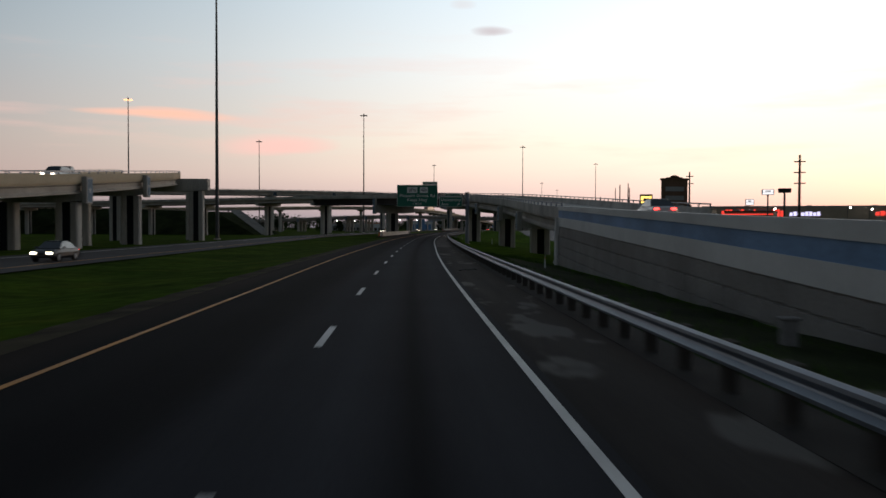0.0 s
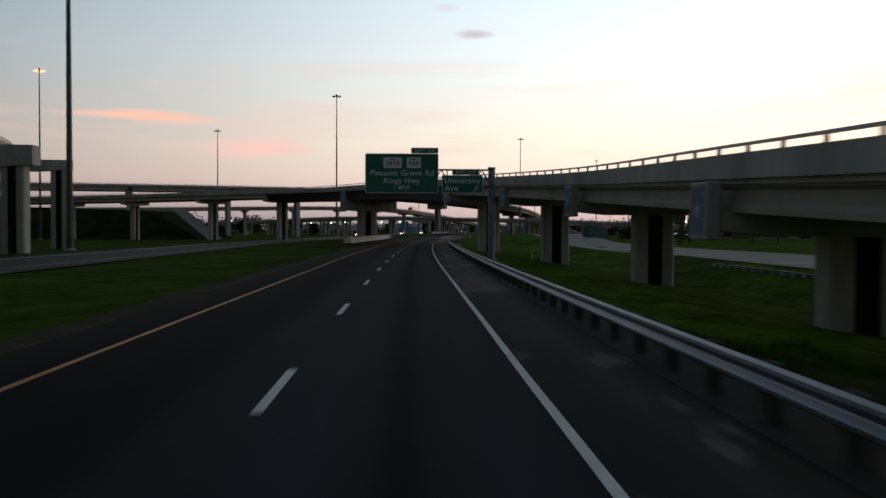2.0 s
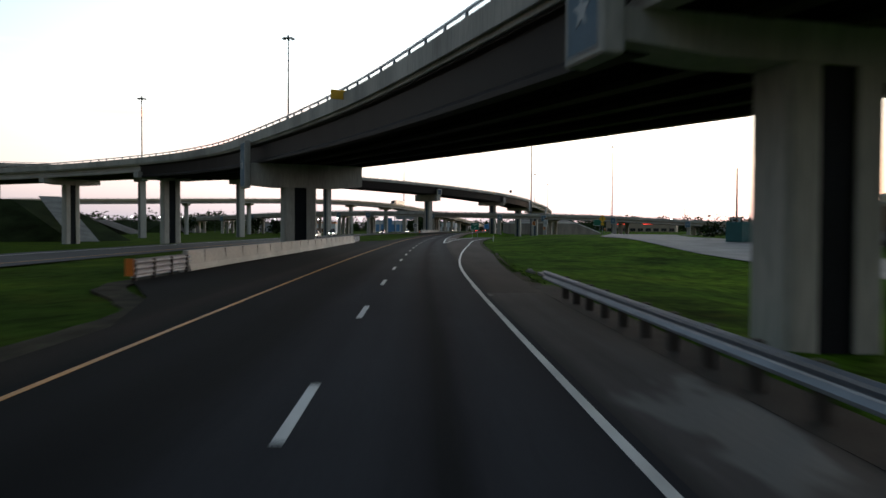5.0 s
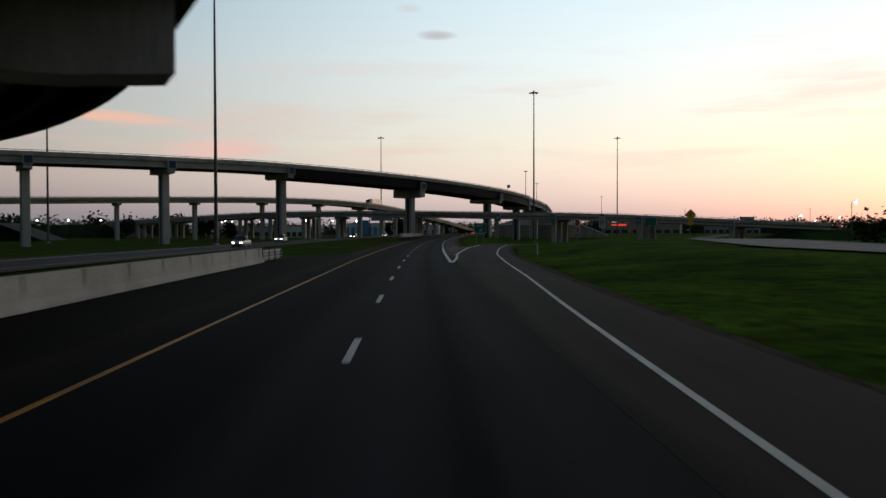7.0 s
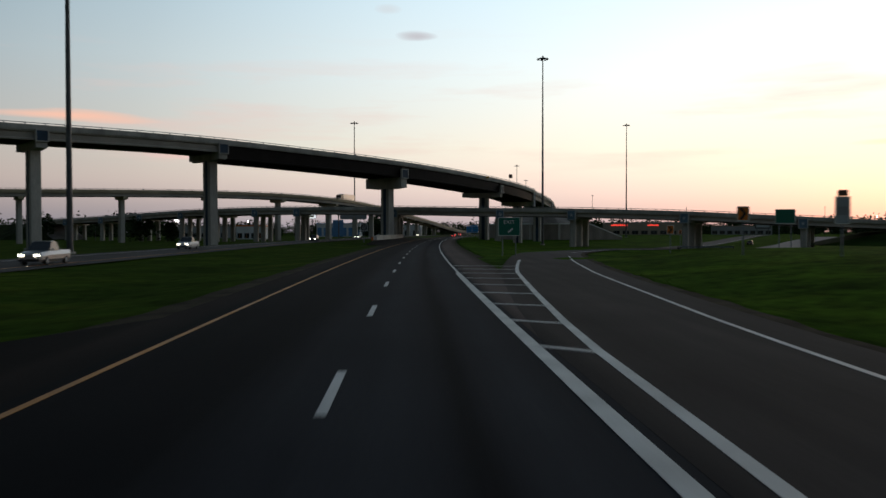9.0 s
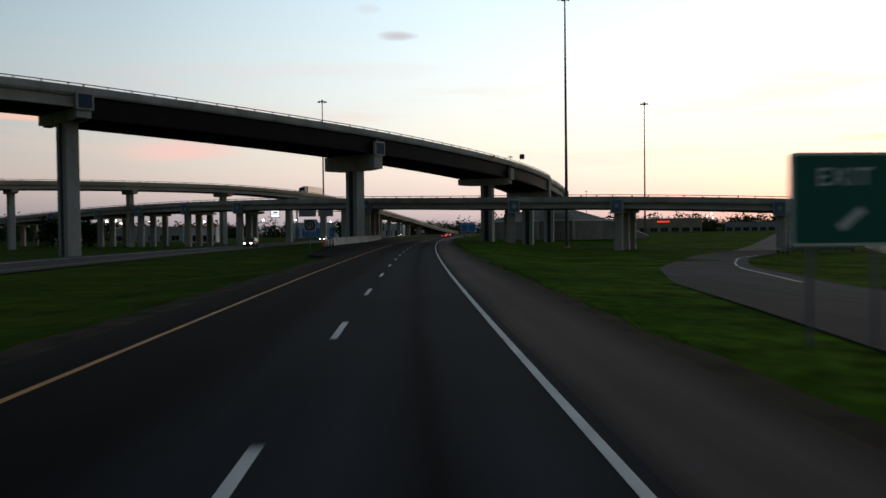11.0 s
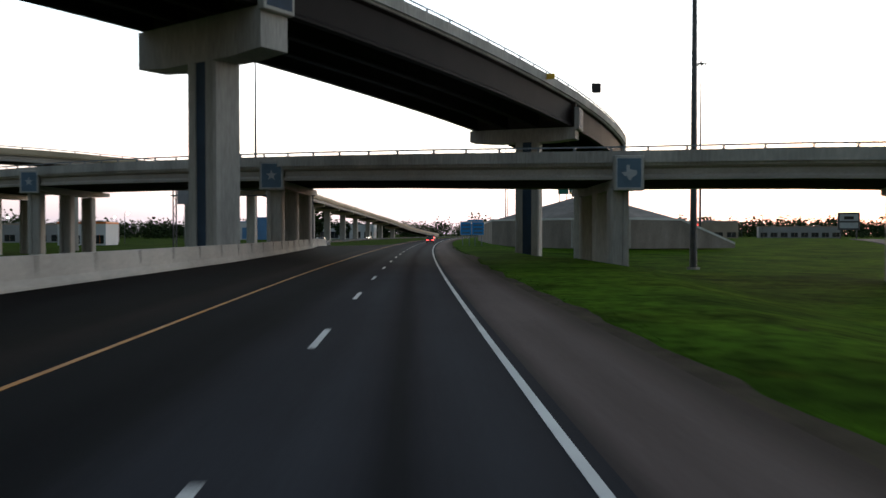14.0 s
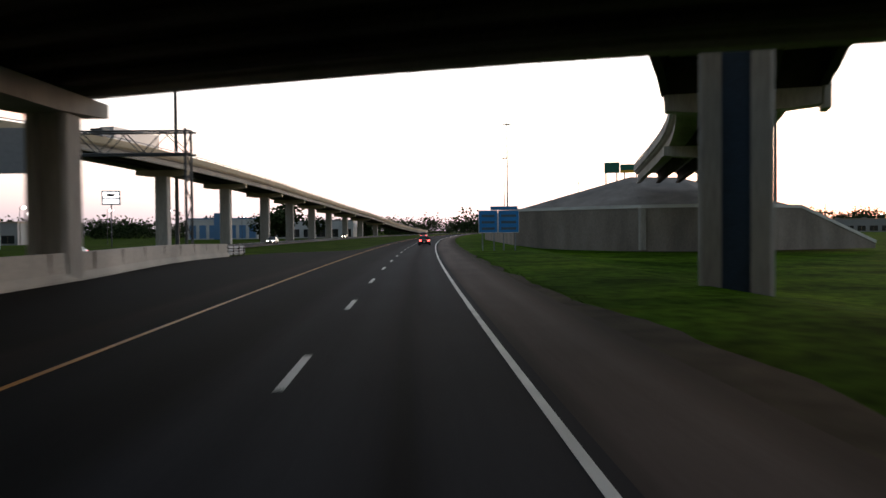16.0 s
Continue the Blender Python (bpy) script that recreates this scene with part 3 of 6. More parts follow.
strip("edge_line", -150, 1600, lambda s: lerp(s, YELLOW_OFF) - 0.065, lambda s: lerp(s, YELLOW_OFF) + 0.065, 0.006, YELLOW, main_road, "worn yellow edge line", thick=0.006)
strip("edge_line", -150, 200, lambda s: lerp(s, WHITE_OFF) - 0.07, lambda s: lerp(s, WHITE_OFF) + 0.07, 0.006, WHITE, main_road, "white edge line", thick=0.006)
strip("edge_line", 345, 1600, lambda s: lerp(s, WHITE_OFF) - 0.07, lambda s: lerp(s, WHITE_OFF) + 0.07, 0.006, WHITE, main_road, "white edge line", thick=0.006)


def build_dashes():
    bm = bmesh.new()
    add_box(bm, -0.075, 0.075, 0, 3.25, 0.0, 0.006)
    src = None
    for n in range(-3, 60):
        s = 16.9 + 12.19 * n
        p, q = road(s, -1.92), road(s + 3.0, -1.92)
        m = Matrix.Translation(p) @ Matrix.Rotation(math.atan2(-(q - p).x, (q - p).y), 4, "Z")
        if src is None:
            src = part("lane_dash", bm, WHITE, main_road)
            src.matrix_basis = m
        else:
            share("lane_dash", src, m, main_road)


build_dashes()
# exit ramp: paving, lines and hatched gore
exit_ramp = thing("exit_ramp", "brown-grey asphalt exit ramp curving away right", "road", kind="structure")
strip("ramp_paving", 196, 525, lambda s: 2.0 if s < 300 else max(2.0, lerp(s, RAMP_L) - 1.0), lambda s: lerp(s, RAMP_R) + lerp(s, [(196, 2.3), (240, 2.9), (272, 1.7), (320, 1.3), (525, 1.2)]), lambda s, o: 0.003 + drop(s, o), RAMP_ASPHALT, exit_ramp)
strip("edge_line", 196, 525, lambda s: lerp(s, RAMP_R) - 0.075, lambda s: lerp(s, RAMP_R) + 0.075, lambda s, o: 0.010 + drop(s, o), WHITE, exit_ramp, "white edge line", thick=0.006, step=5)
strip("gore_line", 294.6, 366, lambda s: lerp(s, RAMP_L) - 0.11, lambda s: lerp(s, RAMP_L) + 0.11, 0.010, WHITE, exit_ramp, "broad white gore line", thick=0.006, step=5)
strip("gore_line", 294.6, 345, 1.56, 1.84, 0.011, WHITE, exit_ramp, "broad white gore line", thick=0.006, step=5)
for k in range(9):
    s = 314.6 + 4.9 * k
    lo, hi = 1.8, lerp(s, RAMP_L)
    if hi - lo > 0.5:
        p, q = road(s + 0.9, lo), road(s, hi)
        d = q - p
        m = Matrix.Translation(p) @ Matrix.Rotation(math.atan2(d.y, d.x), 4, "Z")
        box("gore_bar", (0, d.length, -0.11, 0.11, 0.006, 0.014), WHITE, exit_ramp, m=m)
# beyond the bend the ramp runs on straight towards the shops
tail = []
for k in range(34):
    p = road(522, 63.0) + Vector((0.545, 0.838, 0)) * 10.0 * k
    tail.append(Vector((p.x, p.y, ground_at(p.x, p.y) + 0.16)))
swept("ramp_paving", tail, rect(-4.6, 4.6, -0.4, 0.0), RAMP_END, exit_ramp)
swept("edge_line", tail, rect(3.6, 3.75, 0.0, 0.01), WHITE, exit_ramp, "white edge line")
# the opposite carriageway and the frontage road
far_road = thing("opposite_road", "grey asphalt carriageway for oncoming traffic", "road", kind="structure")
strip("carriageway", -150, 1600, lambda s: lerp(s, OPP_NEAR) - 12.5, lambda s: lerp(s, OPP_NEAR), lambda s, o: -0.24, OPP_ASPHALT, far_road)
strip("edge_line", -150, 1600, lambda s: lerp(s, OPP_NEAR) - 10.2, lambda s: lerp(s, OPP_NEAR) - 10.05, -0.228, WHITE, far_road, thick=0.006)
strip("edge_line", -150, 1600, lambda s: lerp(s, OPP_NEAR) - 2.4, lambda s: lerp(s, OPP_NEAR) - 2.25, -0.228, YELLOW, far_road, thick=0.006)
front = thing("frontage_road", "pale concrete frontage road beside the shops", "road", kind="structure")
strip("carriageway", -150, 720, lambda s: lerp(s, [(0, 34), (170, 34), (250, 27), (300, 27), (380, 44), (480, 66), (560, 102), (720, 175)]),
      lambda s: lerp(s, [(0, 46), (170, 46), (250, 41), (300, 42), (380, 60), (480, 79), (560, 115), (720, 188)]), lambda s, o: ground_z(s, o) + 0.12, OLD_CONCRETE, front)

# ---------------------------------------------------------------- overpasses


def column(parent, x, y, z0, z1, w, d, turn, stripe=True, paint=None):
    """A pier wall with chamfered edges and a recessed blue-black strip down its two broad faces."""
    m = Matrix.Translation((x, y, 0)) @ Matrix.Rotation(turn, 4, "Z")
    g, e = w * 0.19, 0.16
    outline = [(-w / 2, -d / 2 + e), (-w / 2 + e, -d / 2), (-g, -d / 2), (-g, -d / 2 + 0.14), (g, -d / 2 + 0.14), (g, -d / 2), (w / 2 - e, -d / 2),
               (w / 2, -d / 2 + e), (w / 2, d / 2 - e), (w / 2 - e, d / 2), (g, d / 2), (g, d / 2 - 0.14), (-g, d / 2 - 0.14), (-g, d / 2),
               (-w / 2 + e, d / 2), (-w / 2, d / 2 - e)]
    bm = bmesh.new()
    lo = [bm.verts.new(m @ Vector((u, v, z0))) for u, v in outline]
    hi = [bm.verts.new(m @ Vector((u, v, z1))) for u, v in outline]
    n = len(outline)
    for i in range(n):
        bm.faces.new((lo[i], lo[(i + 1) % n], hi[(i + 1) % n], hi[i]))
    bm.faces.new(lo[::-1])
    bm.faces.new(hi)
    col = part("column", bm, CONCRETE, parent)
    if stripe:
        for sg in (-1, 1):
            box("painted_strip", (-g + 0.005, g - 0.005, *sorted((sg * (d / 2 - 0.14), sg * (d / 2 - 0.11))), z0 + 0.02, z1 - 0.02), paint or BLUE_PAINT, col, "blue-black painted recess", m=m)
    return col


def cap(parent, cx, cy, half_l, half_r, z0, z1, depth, turn, face_top=None, panel=0, tan=False, block_low=None, outline=False):
    """A bent cap with sloping undersides at its ends; panel: side (-1, 1) on which a decorated end block rises to face_top."""
    m = Matrix.Translation((cx, cy, 0)) @ Matrix.Rotation(turn, 4, "Z")
    bm = bmesh.new()
    pts = [(-half_l, z1), (-half_l, z0 + 0.25), (-half_l * 0.55, z0), (half_r * 0.55, z0), (half_r, z0 + 0.25), (half_r, z1)]
    a = [bm.verts.new(m @ Vector((u, -depth / 2, v))) for u, v in pts]
    b = [bm.verts.new(m @ Vector((u, depth / 2, v))) for u, v in pts]
    n = len(pts)
    for i in range(n):
        bm.faces.new((a[i], a[(i + 1) % n], b[(i + 1) % n], b[i]))
    bm.faces.new(a[::-1])
    bm.faces.new(b)
    c = part("bent_cap", bm, TAN if tan else CONCRETE, parent)
    if panel and face_top:
        u = half_r if panel > 0 else -half_l
        u0, u1 = (u - 0.1, u + 0.5) if panel > 0 else (u - 0.5, u + 0.1)
        if block_low is not None:
            z0 = block_low
        blk = box("end_block", (u0, u1, -depth / 2 - 0.2, depth / 2 + 0.2, z0 - 0.15, face_top), CONCRETE, c, "pale end block with a painted panel", bevel=0.06, m=m)
        f0, f1 = (u1, u1 + 0.012) if panel > 0 else (u0 - 0.012, u0)
        h = face_top - z0
        box("panel_face", (f0, f1, -depth / 2 + 0.05, depth / 2 - 0.05, z0 + 0.1, face_top - 0.25), PANEL_BLUE if block_low is None else BLUE_PAINT, c, "grey-blue painted panel", m=m)
        g0, g1 = (f1, f1 + 0.02) if panel > 0 else (f0 - 0.02, f0)
        if block_low is None:
            emblem(c, m, g0, g1, depth * 0.27, z0 + (face_top - z0) * 0.48, panel, outline)
            for e0, e1, h0, h1 in ((-depth / 2 - 0.02, depth / 2 + 0.02, z0 + 0.02, z0 + 0.1), (-depth / 2 - 0.02, depth / 2 + 0.02, face_top - 0.25, face_top - 0.17),
                                   (-depth / 2 - 0.02, -depth / 2 + 0.05, z0 + 0.1, face_top - 0.25), (depth / 2 - 0.05, depth / 2 + 0.02, z0 + 0.1, face_top - 0.25)):
                box("panel_rim", (*sorted((f0, g1)), e0, e1, h0, h1), PANEL_PALE, c, m=m)
    return c


STATE = [(-0.35, 1.0), (0.05, 1.0), (0.05, 0.48), (0.45, 0.38), (0.95, 0.30), (1.0, -0.05), (0.92, -0.30), (0.35, -0.62), (0.22, -1.0), (-0.12, -0.82), (-0.30, -0.42), (-0.52, -0.46), (-0.70, -0.30), (-1.0, 0.08), (-0.35, 0.10)]


def emblem(parent, m, g0, g1, r, z, side, outline=False):
    """A plain relief in pale paint: a five-pointed star, or an angular outline."""
    if outline:
        pts = [(side * u * r * 1.15, v * r * 1.15) for u, v in STATE]
    else:
        pts = [(r * (1 if k % 2 == 0 else 0.42) * math.sin(k * math.pi / 5), r * (1 if k % 2 == 0 else 0.42) * math.cos(k * math.pi / 5)) for k in range(10)]
    bm = bmesh.new()
    rim = [[bm.verts.new(m @ Vector((g, u, z + v))) for u, v in pts] for g in (g0, g1)]
    n = len(pts)
    for i in range(n):
        bm.faces.new((rim[0][i], rim[0][(i + 1) % n], rim[1][(i + 1) % n], rim[1][i]))
    bm.faces.new(rim[0][::-1])
    bm.faces.new(rim[1])
    part("relief_emblem" if outline else "relief_star", bm, PANEL_PALE, parent, "pale relief emblem" if outline else "pale relief star")


def deck(parent, ctrl, width, girders=5, depth=2.3, step=6.0, rail_sides=(-1, 1), post_gap=3.0, tan=False, beam=None, beam_depth=None):
    """ctrl: centre points whose z is the parapet's top. Slab, parapets, beams, rails and rail posts."""
    path = spline(ctrl, step)
    side = rights(path)
    h, mat = width / 2, TAN if tan else CONCRETE
    swept("slab", path, rect(-h + 0.22, h - 0.22, -1.18, -0.88), mat, parent, side=side)
    for sg in (-1, 1):
        sec = [(sg * h, -0.97), (sg * h, 0.0), (sg * (h - 0.22), 0.0), (sg * (h - 0.26), -0.35), (sg * (h - 0.42), -0.9)]
        swept("parapet", path, sec, mat, parent, side=side)
    ys = [(-h + 0.75) + (width - 1.5) * i / (girders - 1) for i in range(girders)]
    for i, u in enumerate(ys):
        sec = [(u - 0.33, -depth), (u + 0.33, -depth), (u + 0.33, -depth + 0.22), (u + 0.12, -depth + 0.42), (u + 0.12, -1.40), (u + 0.38, -1.28), (u + 0.38, -1.18),
               (u - 0.38, -1.18), (u - 0.38, -1.28), (u - 0.12, -1.40), (u - 0.12, -depth + 0.42), (u - 0.33, -depth + 0.22)]
        # only the outer girders keep the concrete colour; inner ones get painted-in shade
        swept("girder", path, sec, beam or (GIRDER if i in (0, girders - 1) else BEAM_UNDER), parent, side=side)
    for sg in rail_sides:
        u = sg * (h - 0.14)
        rp, rs = path, side
        swept("rail", rp, rect(u - 0.06, u + 0.06, 0.26, 0.38), STEEL, parent, side=rs)
        bm = bmesh.new()
        add_box(bm, -0.05, 0.05, -0.09, 0.09, -0.02, 0.27)
        src, run = None, 0.0
        for a, b, ra in zip(rp, rp[1:], rs):
            seg = (b - a).length
            while run < seg:
                p = a + (b - a) * (run / seg) + ra * u
                m = Matrix.Translation(p) @ Matrix.Rotation(math.atan2(ra.y, ra.x), 4, "Z")
                if src is None:
                    src = part("rail_post", bm, STEEL, parent)
                    src.matrix_basis = m
                else:
                    share("rail_post", src, m, parent)
                run += post_gap
            run -= seg
    return path, side


def on_path(path, x, y):
    """Nearest sample of a path: index, point."""
    i = min(range(len(path)), key=lambda k: (path[k].x - x) ** 2 + (path[k].y - y) ** 2)
    return i, path[i]


def bent(parent, path, side, x, y, cols, half_l, half_r, cap_h, cap_d, depth=2.3, panel=0, ground=None, w=2.9, d=1.6, stripe=True, tan=False, skew=0.0, face=0.35, block=None, paint=None):
    """A bent at the sample of the path nearest (x, y): a cap below the beams on one or more columns."""
    i, p = on_path(path, x, y)
    r = side[i]
    turn = math.atan2(r.y, r.x) + skew
    ax = Vector((math.cos(turn), math.sin(turn), 0))
    z1 = p.z - depth - 0.003
    cap(parent, p.x, p.y, half_l, half_r, z1 - cap_h, z1, cap_d, turn, p.z - face, panel, tan, None if block is None else z1 - block)
    for u in cols:
        q = p + ax * u
        g = ground_at(q.x, q.y) - 0.4 if ground is None else ground
        column(parent, q.x, q.y, g, z1 - cap_h + 0.05, w, d, turn, stripe, paint)


def build_ramp_bridge():
    """The ramp that climbs beside the road on a wall, crosses over it and goes on to the left."""
    b = thing("ramp_overpass", "pale concrete ramp overpass on wall piers with blue recesses", "overpass", kind="structure")
    ctrl = [(18.7, 70, 4.08), (19.1, 85, 4.72), (19.75, 100, 5.42), (20.9, 130, 6.85), (19.1, 160, 8.4), (15.1, 187, 9.75), (7.6, 222, 11.2), (-3.5, 257, 12.3), (-14, 283, 13.0),
            (-30, 308, 13.6), (-55, 333, 13.9), (-85, 352, 13.8), (-125, 368, 13.4), (-180, 380, 12.6), (-240, 388, 11.5)]
    whole = spline(ctrl, 5.0)
    cut1, cut2 = on_path(whole, 15.2, 187)[0], on_path(whole, -30, 308)[0]
    wide = [p + r * 0.8 for p, r in zip(whole, rights(whole))]
    deck(b, wide[: cut1 + 1], 13.0, step=5.0)
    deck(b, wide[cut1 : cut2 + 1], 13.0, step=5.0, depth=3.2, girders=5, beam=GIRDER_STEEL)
    deck(b, wide[cut2:], 13.0, step=5.0)
    path, side = whole, rights(whole)
    for x, y in ((19.75, 100), (20.9, 130)):
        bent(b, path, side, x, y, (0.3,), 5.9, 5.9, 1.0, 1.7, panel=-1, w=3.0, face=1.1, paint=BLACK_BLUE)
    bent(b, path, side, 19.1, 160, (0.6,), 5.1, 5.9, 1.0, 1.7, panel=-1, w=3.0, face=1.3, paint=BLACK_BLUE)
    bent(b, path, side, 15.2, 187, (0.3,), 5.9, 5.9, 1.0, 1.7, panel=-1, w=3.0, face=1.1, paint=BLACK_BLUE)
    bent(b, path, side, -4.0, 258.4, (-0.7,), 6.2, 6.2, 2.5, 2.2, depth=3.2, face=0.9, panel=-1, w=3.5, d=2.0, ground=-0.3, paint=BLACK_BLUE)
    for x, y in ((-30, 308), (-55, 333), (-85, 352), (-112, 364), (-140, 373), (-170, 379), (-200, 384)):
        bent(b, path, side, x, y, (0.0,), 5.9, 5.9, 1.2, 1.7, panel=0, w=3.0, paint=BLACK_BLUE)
    plate = thing("bridge_plate", "yellow clearance plate fixed to the overpass parapet", "road sign", Matrix.Translation((2.05, 221.2, 10.75)) @ Matrix.Rotation(0.3, 4, "Z"))
    box("panel", (-1.0, 1.0, -0.04, 0.0, 0.0, 0.62), SIGN_YELLOW, plate, bevel=0.012)
    for u in (-0.7, 0.7):
        box("bracket", (u - 0.03, u + 0.03, 0.0, 0.5, 0.2, 0.3), DARK_STEEL, plate)
    # retaining wall with parapet, blue band and pale coping below it
    wall = thing("retaining_wall", "grey panelled retaining wall with a blue painted band", "wall", kind="structure")
    top = [(11.2, -70, 1.2), (11.5, -20, 1.55), (11.9, 20, 2.5), (12.3, 45, 3.28), (12.62, 60, 3.82), (12.9, 70, 4.14)]
    wp = spline(top, 4.0)
    ws = rights(wp)

    def band(name, v0, v1, mat, out, label=""):
        bm = bmesh.new()
        prev = None
        for p, r in zip(wp, ws):
            t = lerp(p.y, [(20, 0.0), (37, 0.6), (70, 1.0)])
            a, c = (v0(p, t), v1(p, t))
            ring = [bm.verts.new(Vector((p.x, p.y, 0)) + r * u + Vector((0, 0, z))) for u, z in ((-out, a), (0.5, a), (0.5, c), (-out, c))]
            if prev:
                for i in range(4):
                    bm.faces.new((prev[i], prev[(i + 1) % 4], ring[(i + 1) % 4], ring[i]))
            else:
                bm.faces.new(ring)
            prev = ring
        bm.faces.new(prev[::-1])
        return part(name, bm, mat, wall, label)
    b1 = lambda p, t: p.z - 0.58 + 0.26 * t
    b2 = lambda p, t: p.z - 1.26 + 0.32 * t
    b3 = lambda p, t: p.z - 2.08 + 0.42 * t
    band("parapet", b1, lambda p, t: p.z, PALE_PAINT, 0.12)
    band("blue_band", b2, b1, BAND_BLUE, 0.06, "blue painted band")
    band("coping", b3, b2, PALE_PAINT, 0.10, "pale painted coping")
    band("wall_face", lambda p, t: -3.0, b3, WALL_GREY, 0.0, "ribbed grey wall panels")
    swept("roadway", wp, rect(0.5, 10.8, -1.2, -0.85), OLD_CONCRETE, wall)
    swept("kerb", wp, rect(10.8, 11.1, -1.2, -0.72), CONCRETE, wall)
    swept("fill", wp, rect(0.6, 10.8, -8.0, -1.2), WALL_GREY, wall)
    box("end_wall", (12.75, 24.2, 69.6, 70.25, -3, 1.75), CONCRETE, wall)
    box("end_pilaster", (12.55, 13.0, 69.75, 70.3, -2.5, 3.2), PALE_PAINT, wall, "pale end post of the wall")
    # sloped paving under the first span
    bm = bmesh.new()
    vs = [bm.verts.new(v) for v in ((13.2, 70.3, 1.2), (24.0, 70.3, 1.2), (24.0, 77.5, -2.3), (13.2, 77.5, -2.3))]
    bm.faces.new(vs)
    bmesh.ops.solidify(bm, geom=bm.faces[:], thickness=0.25)
    part("slope_slab", bm, PALE_PAINT, wall, "sloped pale concrete paving")
    # panel joints
    rng = random.Random(4)
    for k in range(-6, 46):
        y = 69 - 1.52 * k
        x = lerp(y, [(-20, 11.5), (20, 11.9), (45, 12.3), (60, 12.62), (70, 12.9)])
        zt = lerp(y, [(-20, 1.55), (20, 2.5), (45, 3.28), (60, 3.82), (70, 4.14)]) - lerp(y, [(20, 2.1), (37, 1.84), (70, 1.68)])
        if y < 69.3:
            top, row = zt - 0.03, 0
            while top > -2.2:
                low = max(top - 0.74, -2.9)
                shift = 0.0 if row % 2 == 0 else 0.76
                box("wall_panel", (x - 0.05 - 0.03 * rng.random(), x + 0.05, y + 0.015 + shift, min(y + 1.505 + shift, 69.6), low, top), WALL_GREY, wall, bevel=0.02)
                top, row = low - 0.025, row + 1


def mound(path, half, heights, foot=-1.5, side_slope=2.0, cover=None):
    """A grassed bank along a path."""
    bm = bmesh.new()
    side, rings = rights(path), []
    for p, r, h in zip(path, side, heights):
        w = half + side_slope * max(0.2, h - foot)
        rings.append([bm.verts.new(Vector((p.x, p.y, z)) + r * u) for u, z in ((-w, foot), (-half, h), (half, h), (w, foot))])
    for a, c in zip(rings, rings[1:]):
        for k in range(3):
            bm.faces.new((a[k], a[k + 1], c[k + 1], c[k]))
    bm.faces.new(rings[0])
    bm.faces.new(rings[-1][::-1])
    tagged(part("embankment", bm, cover or BANK_GRASS), "grassed bridge embankment", "embankment", kind="structure")


# how far the bents of the bridge lean to the right as they run ahead
SKEW = [(31, 0.22), (59, 0.16), (79, 0.70), (104, 0.8)]


